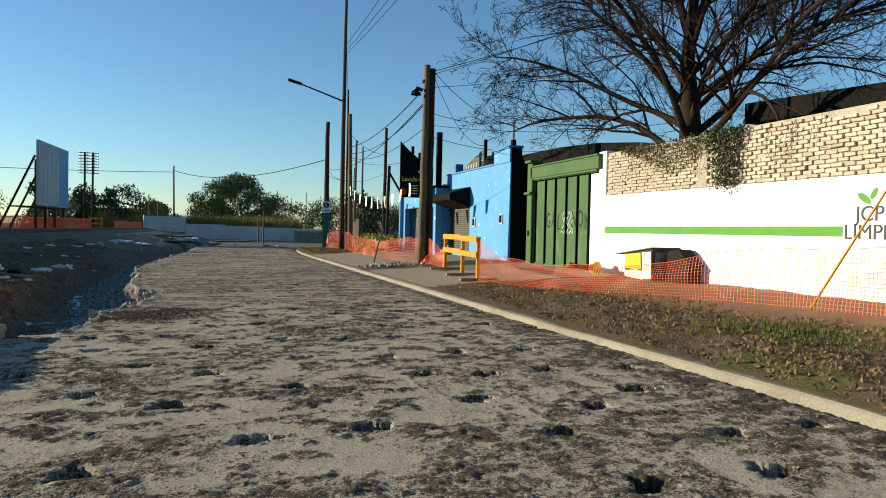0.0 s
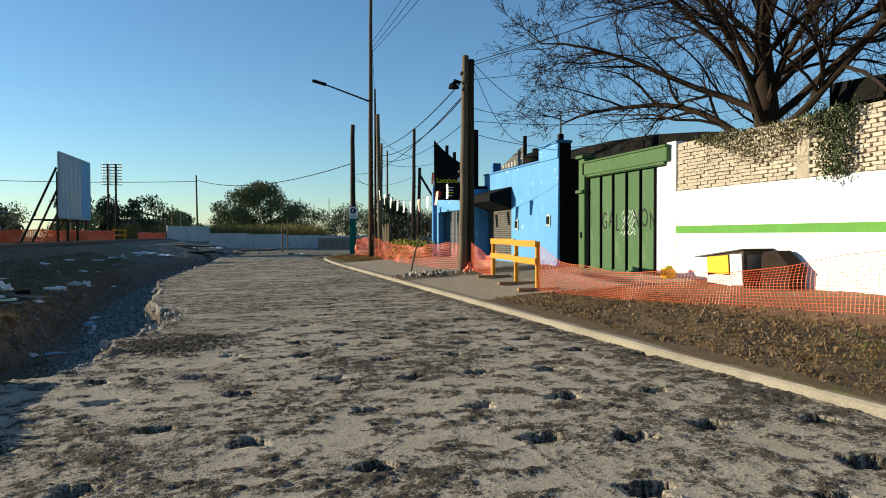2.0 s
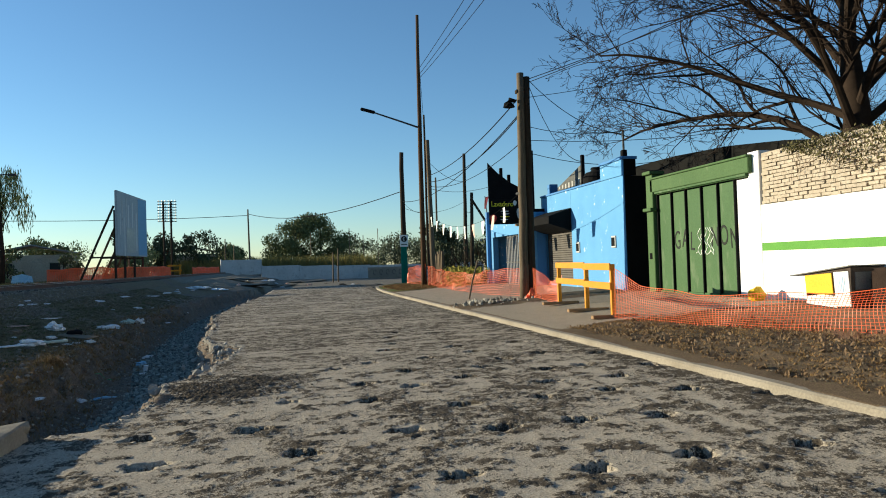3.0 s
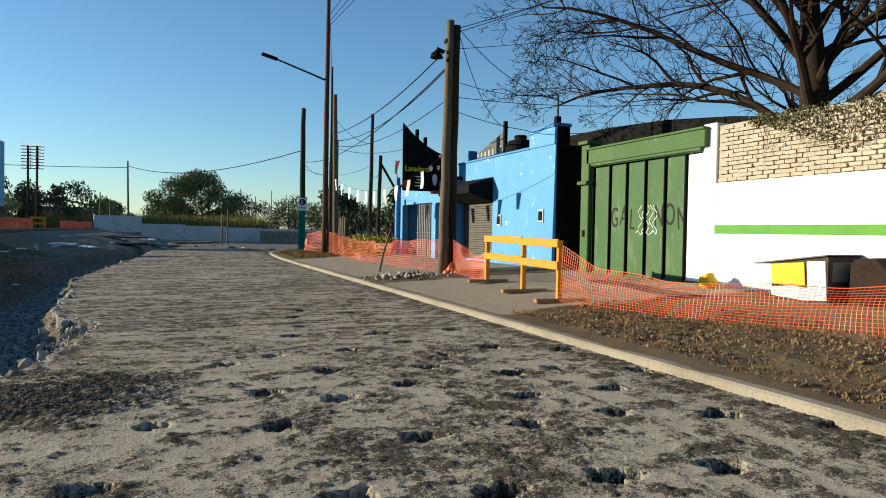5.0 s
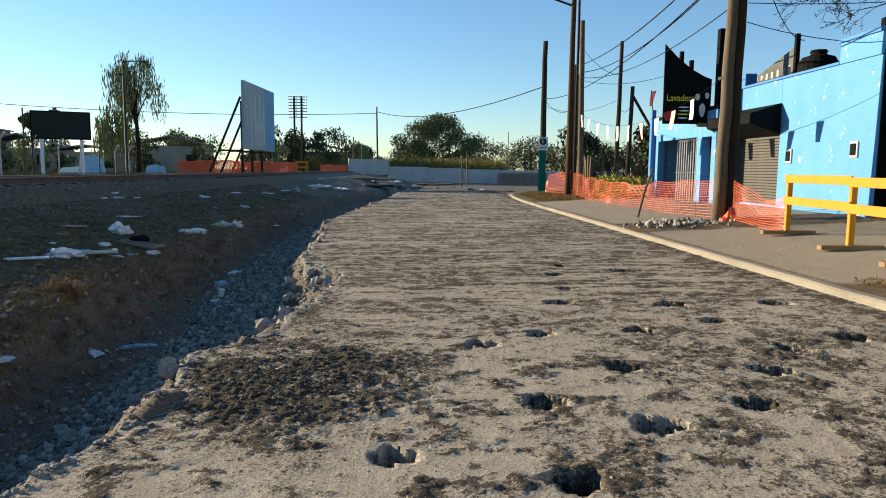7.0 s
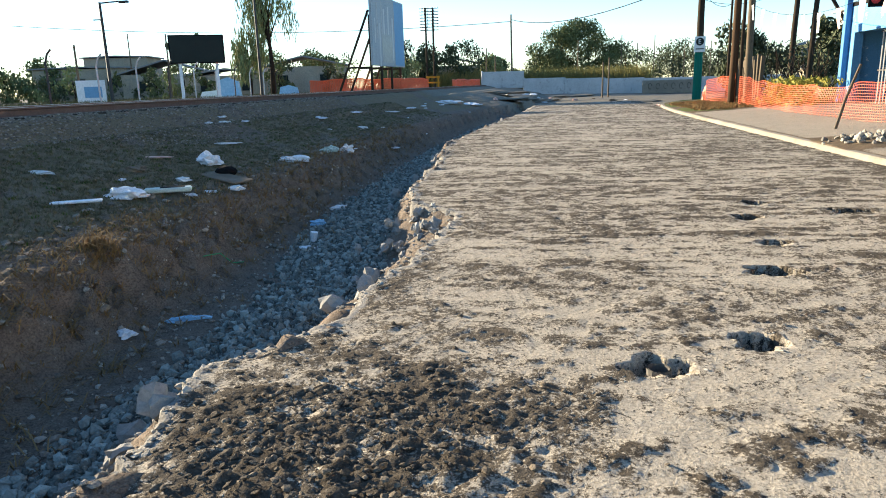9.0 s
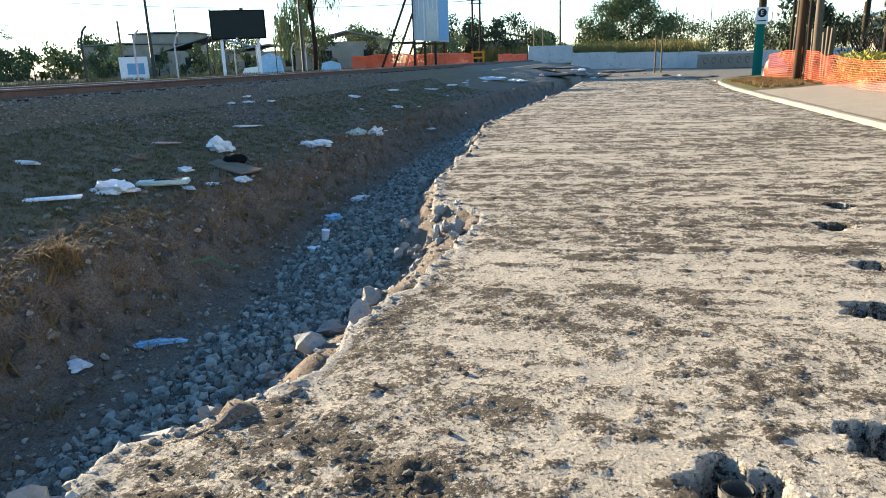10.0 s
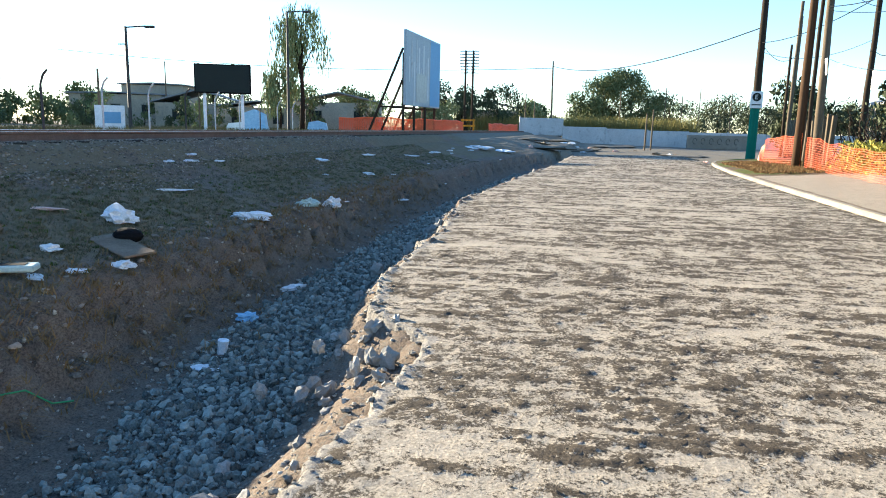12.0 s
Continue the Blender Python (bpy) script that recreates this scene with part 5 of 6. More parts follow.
for k in range(24):
    y = 11.0 + 34 * rnd.rand() ** 1.3
    x = float(bank_x(y)) - rnd.uniform(-0.9, 2.6)
    s = rnd.uniform(0.04, 0.11) * (1 + y / 40)
    crumple("paper_scrap", x, y, (s * 1.5, s, s * 0.5), "plastic", "small white scrap of litter on dark earth", "litter", rnd.uniform(0, 180), k)

strip = thing("plank", (-4.62, 15.0, gz(-4.62, 15.0) + 0.02), "short white painted strip of wood on the bank", "plank", rz=-62)
part("board", boxed((0, 0, 0.02), (0.07, 0.46, 0.02), (0, 6, 0), bevel=0.005), M["plastic"], strip)
tray = thing("plastic_tray", (-4.35, 16.15, gz(-4.35, 16.15) + 0.02), "pale green moulded plastic tray on the bank", "tray", rz=25)
bm = boxed((0, 0, 0.03), (0.5, 0.16, 0.05), bevel=0.012)
part("tray_body", bm, M["greenplast"], tray)
part("tray_window", boxed((0.05, 0, 0.057), (0.26, 0.08, 0.006)), M["black"], tray, "dark recess")
cb = thing("cardboard_sheet", (-4.3, 17.4, gz(-4.3, 17.4) + 0.03), "flattened brown cardboard sheet on the bank", "cardboard", rz=-30)
part("sheet", boxed((0, 0, 0.02), (0.85, 0.28, 0.02), (3, 4, 0), bevel=0.004), M["card"], cb)
shoe = thing("tyre_scrap", (-4.4, 17.65, gz(-4.4, 17.65) + 0.03), "small black rubber scrap on the cardboard", "rubber scrap", rz=0)
bm = bmesh.new()
bmesh.ops.create_icosphere(bm, subdivisions=2, radius=0.13)
for v in bm.verts:
    v.co = Vector((v.co.x * 1.2, v.co.y * 0.8, v.co.z * 0.6 + 0.05))
part("lump", bm, M["black"], shoe)
cup = thing("cup", (-2.92, 16.75, gz(-2.92, 16.75)), "small white plastic cup standing in the trench", "cup")
part("cup_wall", tube(bmesh.new(), [(0, 0, 0), (0.02, 0, 0.12)], [0.035, 0.045], 12), M["plastic"], cup)
cord = thing("cord", (-3.55, 15.5, -0.1), "green plastic cord trailing down the trench side", "cord")
part("strand", tube(bmesh.new(), [(dx, dy, gz(-3.55 + dx, 15.5 + dy) + 0.1 + 0.02) for dx, dy in ((0.12, -0.5), (0.16, -0.36), (0.22, -0.24), (0.27, -0.1), (0.34, 0.0))], 0.006, 5), M["greencord"], cord)


def tufts(name, rs_, places, material, label, category="grass", h=(0.04, 0.1), n=5, lean=0.5, w=0.004, simple=False):
    """Blades of grass or straw in tufts, as one mesh; places: (x, y, z)."""
    V_, F_ = [], []
    for x, y, z in places:
        for j in range(n):
            a, l = rs_.uniform(0, 6.28), rs_.uniform(*h)
            dx, dy = math.cos(a) * lean * l * rs_.uniform(0.2, 1.2), math.sin(a) * lean * l * rs_.uniform(0.2, 1.2)
            ox, oy = rs_.normal(0, 0.02, 2)
            o = len(V_)
            px, py = -math.sin(a) * w, math.cos(a) * w
            if simple:
                V_ += [(x + ox - px, y + oy - py, z - 0.01), (x + ox + px, y + oy + py, z - 0.01), (x + ox + dx, y + oy + dy, z + l * max(0.3, 1 - 0.4 * lean))]
                F_ += [(o, o + 1, o + 2)]
                continue
            mx_, my_, mz_ = x + ox + dx * 0.4, y + oy + dy * 0.4, z + l * (0.62 - 0.12 * lean)
            V_ += [(x + ox - px, y + oy - py, z - 0.01), (x + ox + px, y + oy + py, z - 0.01), (mx_ + px * 0.8, my_ + py * 0.8, mz_), (mx_ - px * 0.8, my_ - py * 0.8, mz_), (x + ox + dx, y + oy + dy, z + l * max(0.3, 1 - 0.4 * lean))]
            F_ += [(o, o + 1, o + 2, o + 3), (o + 3, o + 2, o + 4)]
    me = bpy.data.meshes.new(name)
    me.from_pydata(V_, [], F_)
    me.materials.append(material)
    return tagged(new(name, me), label, category, kind="stuff")


rs = np.random.RandomState(31)
A = np.stack([rs.uniform(-6.9, -3.4, 34000), 9.0 + 28 * rs.rand(34000) ** 1.9, np.zeros(34000)], -1)
A = A[(A[:, 0] < bank_x(A[:, 1]) + 0.1) & (rs.rand(34000) < 0.5 + 0.5 * bank_grass(A[:, 0], A[:, 1]))]
A[:, 2] = ground_z(A[:, 0], A[:, 1])
tufts("bank_grass", rs, A.tolist(), M["grassblade"], "short dry grass covering the railway bank", h=(0.02, 0.06), n=8, lean=1.1, w=0.006, simple=True)
B = A[rs.rand(len(A)) < 0.04]
tufts("green_weeds", rs, B.tolist(), M["greengrass"], "scattered green weeds on the bank", h=(0.02, 0.045), n=8, lean=0.9, w=0.006)
y = 9.8 + 20 * rs.rand(3200) ** 1.6
A = np.stack([bank_x(y) + rs.normal(0.3, 0.26, 3200), y, np.zeros(3200)], -1)
A[:, 2] = ground_z(A[:, 0], A[:, 1])
tufts("bank_roots", rs, A.tolist(), M["straw"], "dry roots and stalks hanging from the cut bank", "roots", h=(0.03, 0.17), n=5, lean=1.8, w=0.004)
A = np.array([(-3.62 + rs.normal(0, 0.06), 13.95 + rs.normal(0, 0.08), 0.0) for _ in range(45)])
A[:, 2] = ground_z(A[:, 0], A[:, 1])
tufts("straw_tuft", rs, A.tolist(), M["straw"], "bright tuft of dry straw at the bank edge", h=(0.08, 0.2), n=6, lean=1.1, w=0.004)
A = np.stack([rs.uniform(4.75, 7.4, 9000), rs.uniform(3.0, 14.5, 9000), np.zeros(9000)], -1)
A = A[rs.rand(9000) < 0.3 + 0.5 * (fbm(A[:, 0] * 2, A[:, 1] * 2, 3) > 0.5)]
A[:, 2] = verge_z(A[:, 0], A[:, 1])
tufts("verge_straw", rs, A.tolist(), M["straw"], "dry straw and leaf litter on the verge", "straw", h=(0.02, 0.075), n=3, lean=1.8, w=0.005)
A = np.stack([rs.normal(6.6, 0.4, 190), rs.normal(6.2, 0.6, 190), np.zeros(190)], -1)
A[:, 2] = verge_z(A[:, 0], A[:, 1])
tufts("verge_grass", rs, A.tolist(), M["greengrass"], "patch of green grass on the verge", h=(0.05, 0.13), n=6, lean=0.7, w=0.005)
A = np.stack([rs.uniform(4.7, 7.5, 3000), rs.uniform(34.0, 42.0, 3000), np.zeros(3000)], -1)
A = A[A[:, 0] > kerb_x(A[:, 1]) + 0.3]
A[:, 2] = verge_z(A[:, 0], A[:, 1])
tufts("corner_grass", rs, A.tolist(), M["straw"], "dry grass on the corner verge", h=(0.04, 0.12), n=4, lean=0.8, w=0.01)
M["leaflitter"] = worn("dead_leaf", (0.075, 0.047, 0.025), (0.21, 0.137, 0.077), 8, 40, 0.8)
A = np.stack([rs.uniform(4.75, 7.6, 5200), 2.5 + 12.0 * rs.rand(5200), np.zeros(5200)], -1)
A = A[fbm(A[:, 0] * 1.5, A[:, 1] * 1.5, 3) + rs.normal(0, 0.08, 5200) > 0.46]
A[:, 2] = verge_z(A[:, 0], A[:, 1]) + 0.012
tagged(solo("leaf_litter", leaves(bmesh.new(), rs, A.tolist(), 0.032, 0.008), M["leaflitter"], "brown dead leaves littering the verge", "leaves"), kind="stuff")


# ---- far things across the railway ----
M["leafdark"] = worn("dark_far_foliage", (0.030, 0.040, 0.020), (0.085, 0.10, 0.048), 1.5, 12, 0.8)
M["leafmid"] = worn("olive_foliage", (0.06, 0.078, 0.03), (0.14, 0.16, 0.065), 1.5, 12, 0.8)
M["leafpale"] = worn("pale_willow_foliage", (0.12, 0.14, 0.055), (0.24, 0.26, 0.11), 1.5, 12, 0.8)
M["trackweed"] = worn("rank_weeds", (0.05, 0.05, 0.022), (0.13, 0.12, 0.055), 0.8, 12, 0.9)
M["reed"] = worn("dry_reeds", (0.12, 0.11, 0.035), (0.25, 0.21, 0.075), 0.8, 12, 0.9)


def leafy_tree(name, at, height, width, mat_key, label, seed, leaf=0.3, count=1500, low=0.25, droop=0.0, lobes=9):
    """A tapered trunk with limbs, and a crown of many small leaf clumps with gaps."""
    r = np.random.RandomState(seed)
    ob = thing(name, at, label, "tree")
    tb = bmesh.new()
    tube(tb, [(0, 0, -0.3), (0.1, 0, height * 0.25), (-0.05, 0.1, height * 0.55), (0.05, 0, height * 0.85)], [0.022 * height, 0.017 * height, 0.011 * height, 0.004 * height], 8)
    centres = []
    for k in range(lobes):
        a, f = r.uniform(0, 6.28), (k + 0.5) / lobes
        rr = width * 0.5 * (0.35 + 0.6 * math.sin(math.pi * min(1, 0.15 + 0.8 * f))) * r.uniform(0.3, 1.0)
        c = Vector((math.cos(a) * rr, math.sin(a) * rr, height * (low + (0.95 - low) * f)))
        centres.append((c, width * r.uniform(0.13, 0.24)))
        tube(tb, [(0, 0, c.z * 0.6), (c.x * 0.5, c.y * 0.5, c.z * 0.85), tuple(c)], [0.006 * height, 0.004 * height, 0.002 * height], 5, False)
    smooth(part("trunk", tb, M["bark"], ob))
    V_, F_ = [], []
    for k in range(count):
        c, s = centres[r.randint(lobes)]
        d = r.normal(0, 1, 3)
        d = d / np.linalg.norm(d) * s * r.uniform(0.35, 1.15)
        p = np.array(c) + d * (1, 1, 0.8)
        if droop:
            p[2] -= droop * r.rand() ** 1.5 * height
        q = np.array(Euler(r.uniform(0, 6.28, 3)).to_matrix())
        ln = leaf * r.uniform(0.6, 1.3)
        quad = np.array(((-1, -0.25, 0), (0, -0.5, 0.2), (1, 0, 0), (0.1, 0.5, 0.15))) * ln
        if droop:
            q = np.array(Euler((0, 1.4 + r.normal(0, 0.25), r.uniform(0, 6.28))).to_matrix())
            quad = np.array(((-1, -0.12, 0), (0, -0.16, 0.05), (1, 0, 0), (0.1, 0.16, 0.05))) * ln * 1.4
        o = len(V_)
        V_ += (quad @ q.T + p).tolist()
        F_ += [(o, o + 1, o + 2), (o, o + 2, o + 3)]
    me = bpy.data.meshes.new("crown")
    me.from_pydata(V_, [], F_)
    me.materials.append(M[mat_key])
    cr = new("crown", me)
    cr.parent = ob
    return ob


leafy_tree("tree", (0.2, 122, 0.3), 9.3, 10.0, "leafmid", "tall dark-leaved gum tree beyond the far wall", 3, 0.2, 9000, 0.2, lobes=16)
leafy_tree("tree", (4.5, 124, 0.3), 10.2, 9.0, "leafmid", "tall dark-leaved gum tree beyond the far wall", 4, 0.2, 8600, 0.2, lobes=16)
for k, (x, y, h, w, mk) in enumerate(((-22, 102, 6.4, 7, "leafdark"), (-17.5, 100, 5.6, 6, "leafdark"), (-13, 101, 6.3, 6.5, "leafdark"), (-9, 112, 4.6, 6, "leafmid"), (-30, 98, 5.0, 8, "leafpale"), (-37, 96, 5.5, 8, "leafpale"),
                                     (11, 132, 6.5, 9, "leafdark"), (19, 135, 6.8, 9, "leafdark"), (27, 138, 5.6, 9, "leafdark"), (34, 140, 6.0, 9, "leafdark"), (42, 142, 6.0, 10, "leafdark"), (-3, 128, 5.0, 8, "leafdark"), (14, 150, 6.0, 11, "leafmid"), (23, 152, 6.5, 11, "leafmid"), (31, 154, 6.0, 11, "leafdark"), (39, 156, 6.2, 11, "leafmid"), (47, 158, 6.5, 11, "leafmid"), (-9, 104, 4.4, 6, "leafpale"), (-19, 94, 3.6, 5, "leafpale"),
                                     (-46, 92, 4.5, 9, "leafmid"), (-56, 80, 4.2, 9, "leafmid"), (-70, 74, 4.8, 9, "leafmid"), (-66, 66, 4.0, 8, "leafmid"), (-26, 84, 4.2, 5, "leafmid"), (13, 62, 4.2, 5, "leafdark"), (15.5, 52, 3.8, 4.5, "leafdark"), (24, 75, 5.5, 6, "leafmid"))):
    leafy_tree("tree", (x, y, 0.3 if x > -15 else 0.6), h, w, mk, "dense dark tree in the distance" if mk == "leafdark" else "pale olive tree in the distance", 20 + k, 0.2, 2800, 0.12, lobes=12)
leafy_tree("willow_tree", (-21.6, 60, 0.7), 9.4, 3.7, "leafpale", "slender drooping willow beyond the railway", 50, 0.17, 3600, 0.62, 0.25, 12)
leafy_tree("willow_tree", (-23.6, 60.5, 0.7), 5.2, 3.4, "leafpale", "low drooping willow beyond the railway", 51, 0.24, 1200, 0.45, 0.25, 7)
leafy_tree("palm_tree", (-36, 72, 0.7), 5.6, 1.8, "leafmid", "narrow spiky palm beyond the railway", 52, 0.3, 500, 0.75, 0.0, 5)
leafy_tree("palm_tree", (-34.2, 72, 0.7), 6.0, 1.8, "leafmid", "narrow spiky palm beyond the railway", 53, 0.3, 500, 0.75, 0.0, 5)

rs = np.random.RandomState(60)
A = np.stack([rs.uniform(-32, -12.2, 9000), rs.uniform(18, 66, 9000), np.full(9000, 0.7)], -1)
A[:, 2] = ground_z(A[:, 0], A[:, 1])
tufts("track_weeds", rs, A.tolist(), M["trackweed"], "rank dull weeds beyond the railway", h=(0.12, 0.5), n=4, lean=0.6, w=0.02, simple=True)
for k in range(22):
    x = -62 + 2.2 * k + 0.6 * math.sin(k * 3.1)
    leafy_tree("shrub", (x, 61 + 9 * abs(math.sin(k * 1.9)) - 0.1 * x * 0, 0.65), 1.6 + 1.5 * abs(math.sin(k * 2.7)), 3.0, ("leafmid", "leafpale", "leafdark")[k % 3], "straggling shrub beyond the railway", 120 + k, 0.16, 420, 0.05, 0.0, 6)
for k in range(10):
    ob = thing("fence_post", (-17.5 - 0.5 * k, 31.0 + 3.4 * k, 0.7), "dark concrete fence post with a bent top", "fence post", "bent posts beyond the railway")
    part("shaft", tube(bmesh.new(), [(0, 0, -0.2), (0, 0, 1.7), (0.12, 0, 2.0), (0.28, 0, 2.15)], 0.04, 6), M["concrete"] if k % 3 else M["steel"], ob)
rs = np.random.RandomState(61)
A = np.stack([rs.uniform(-16, 11, 5000), rs.uniform(97, 106, 5000), np.full(5000, 0.4)], -1)
tufts("reeds", rs, A.tolist(), M["reed"], "yellowish tall reeds behind the far wall", "reeds", h=(1.2, 3.4), n=4, lean=0.35, w=0.05, simple=True)

# concrete panel wall across the end of the road
far_wall = thing("panel_wall", (3.0, 95.0, 0.4), "long grey concrete panel wall across the waste ground", "wall", kind="structure")
for k in range(9):
    x0, y0 = -8.6 + 4.6 * k, 88 + 1.9 * k
    yaw = math.degrees(math.atan2(1.9, 4.6))
    zz = gz(x0 + 2.3, y0 + 1.0)
    part("panel", boxed((x0 + 2.3 - 3.0, y0 + 0.95 - 95.0, zz + 0.85 - 0.4), (4.9, 0.12, 1.85), (0, 0, yaw), bevel=0.02), M["concrete"], far_wall)
    part("post", boxed((x0 - 3.0, y0 - 95.0, zz + 0.9 - 0.4), (0.16, 0.2, 1.95), (0, 0, yaw), bevel=0.02), M["concrete"], far_wall)
block = thing("concrete_block", (12.4, 92.0, gz(12.4, 92.0)), "pale scribbled concrete block at the road end", "block")
part("block_body", boxed((0, 0, 0.75), (6.2, 0.5, 1.5), bevel=0.04), M["kerb"], block)
for k in range(6):
    part("scribble", tube(bmesh.new(), [(-2.3 + 0.85 * k + 0.2 * math.cos(a), -0.26, 0.85 + 0.32 * math.sin(a)) for a in np.linspace(0, 5.2, 9)], 0.03, 4), M["ink"], block, "dark scrawled loop")

# billboard
M["poster"] = worn("faded_poster", (0.24, 0.28, 0.31), (0.40, 0.43, 0.44), 0.5, 10, 0.6, stain=(0.25, 0.24, 0.22), stain_amt=(0.55, 0.75), stretch=(1, 1, 0.35))
M["farposter"] = worn("pale_torn_paper", (0.45, 0.46, 0.45), (0.60, 0.60, 0.58), 3, 20, 0.8)
M["posterblue"] = plain("pale_blue_poster", (0.16, 0.33, 0.50))
bb = thing("billboard", (-12.25, 59.4, 0.7), "large roadside billboard with a faded peeling poster", "billboard", rz=-2.9)
part("panel", boxed((0, 0, 4.35), (0.18, 7.9, 4.7), bevel=0.02), M["poster"], bb, "faded grey poster face")
for k in range(11):
    y = -3.3 + 0.52 * k
    part("streak", boxed((0.095 + 0.001 * (k % 2), y, 4.3 + 0.9 * math.sin(k * 2.3)), (0.006, 0.16 + 0.14 * abs(math.sin(k * 1.3)), 1.6 + 1.4 * abs(math.sin(k * 3.7)))), M["concrete"] if k % 2 else M["farposter"], bb, "faded run of torn paper")
part("poster_strip", boxed((0.096, 2.6, 4.35), (0.01, 2.5, 4.5)), M["posterblue"], bb, "pale blue poster strip")
part("poster_torn", boxed((0.098, -0.6, 3.2), (0.012, 2.4, 1.9)), M["galv"], bb, "grey bare patch where paper peeled")
for y in (-3.6, -1.3, 1.2, 3.6):
    part("post", boxed((-0.2, y, 2.6), (0.14, 0.16, 5.4)), M["poledark"], bb)
    part("brace", tube(bmesh.new(), [(-0.25, y, 5.6), (-2.7, y, 0.0)], 0.08, 6), M["poledark"], bb, "dark slanting timber brace")
    part("tie", tube(bmesh.new(), [(-0.25, y, 1.9), (-1.9, y, 1.9)], 0.06, 6), M["poledark"], bb)

# roadside screen
M["screen"] = worn("dark_screen_glass", (0.005, 0.009, 0.008), (0.010, 0.017, 0.014), 1, 20, 0.6)
sc = thing("display_screen", (-21.55, 49.0, 0.75), "large dark roadside display on two pale posts", "screen", rz=24)
part("panel", boxed((0, 0, 3.05), (3.15, 0.3, 1.65), bevel=0.03), M["black"], sc)
part("glass", boxed((0, -0.155, 3.05), (3.0, 0.012, 1.5)), M["screen"], sc, "dark greenish glass face")
for x in (-1.05, 1.05):
    part("post", tube(bmesh.new(), [(x, 0.05, -0.2), (x, 0.05, 2.3)], 0.1, 8), M["plastic"], sc, "white steel post")

# telegraph pole with cross arms
tg = thing("telegraph_pole", (-15.7, 95.0, 0.6), "old double railway telegraph pole with many cross arms", "telegraph pole")
for x in (-0.45, 0.45):
    part("shaft", tube(bmesh.new(), [(x, 0, -0.2), (x, 0, 9.8)], [0.16, 0.11], 8), M["poledark"], tg)
for k in range(8):
    arm = part("cross_arm", boxed((0, 0, 7.2 + 0.36 * k), (2.3, 0.12, 0.09)), M["poledark"], tg)
    for j in range(6):
        part("insulator", tube(bmesh.new(), [(-1.0 + 0.4 * j, 0, 7.24 + 0.36 * k), (-1.0 + 0.4 * j, 0, 7.42 + 0.36 * k)], 0.05, 5), M["galv"], arm)


def street_lamp(x, y, h, arm, label):
    ob = thing("street_lamp", (x, y, 0.7), label, "street lamp")
    part("shaft", tube(bmesh.new(), [(0, 0, -0.2), (0, 0, h)], [0.1, 0.07], 8), M["steel"], ob)
    part("arm", tube(bmesh.new(), [(0, 0, h - 0.05), (arm * 0.75, 0, h)], 0.04, 6), M["steel"], ob)
    part("lamp_head", boxed((arm * 0.9, 0, h - 0.04), (0.55, 0.2, 0.12), bevel=0.03), M["steel"], ob)
    part("bracket", boxed((-0.25, 0, h - 0.9), (0.5, 0.06, 0.06)), M["steel"], ob)


street_lamp(-24.8, 45.0, 5.5, 1.6, "dark steel street lamp beyond the railway")
street_lamp(-20.3, 55.0, 7.8, 1.5, "tall dark steel street lamp beyond the railway")
street_lamp(-33.5, 80.0, 4.5, 0.6, "small far street lamp beyond the railway")
for k, (x, y, h) in enumerate(((9, 118, 8.0), (11.5, 120, 7.0), (15, 128, 8.5), (20, 130, 8.0), (24.5, 132, 7.5), (2.5, 112, 7.0), (-30.0, 60, 5.0), (-41.0, 72, 6.2), (-8.3, 90, 4.2), (-7.2, 89, 3.6), (3.9, 76, 3.2), (4.5, 77, 3.6), (-14.0, 66, 3.8), (-27.5, 46, 3.4))):
    p_ = thing("post", (x, y, gz(x, y)), "thin distant wooden post", "post")
    part("shaft", tube(bmesh.new(), [(0, 0, -0.2), (0.03, 0, h)], [0.08, 0.06], 6), M["pole"], p_)


# far low houses across the railway
M["farplaster"] = worn("grey_plaster", (0.22, 0.185, 0.14), (0.38, 0.33, 0.255), 0.6, 8, stain=(0.2, 0.185, 0.16))
M["farroof"] = worn("dull_tin_roof", (0.13, 0.13, 0.13), (0.23, 0.23, 0.23), 0.6, 8, 0.6)


def far_house(x, y, w, d, h, label, rz=0.0, gable=0.0, mat_key="farplaster"):
    ob = thing("house", (x, y, 0.65), label, "house", rz=rz)
    part("wall", boxed((0, 0, h / 2 - 0.1), (w, d, h + 0.2)), M[mat_key], ob)
    bm_ = bmesh.new()
    prism(bm_, [(-w / 2 - 0.3, h), (0, h + max(gable, 0.12)), (w / 2 + 0.3, h), (w / 2 + 0.3, h + 0.12), (0, h + 0.14 + max(gable, 0.12)), (-w / 2 - 0.3, h + 0.12)], "y", -d / 2 - 0.3, d / 2 + 0.3)
    part("roof", bm_, M["farroof"], ob)
    n = max(2, int(w / 3))
    for i in range(n):
        wx = -w / 2 + (i + 0.5) * w / n
        wi = part("window", boxed((wx, -d / 2 - 0.02, h * 0.55), (0.9, 0.08, 0.9)), M["screen"], ob, "dark window opening")
        part("window_frame", boxed((wx, -d / 2 - 0.05, h * 0.55 + 0.5), (1.05, 0.1, 0.1)), M["kerb"], wi)


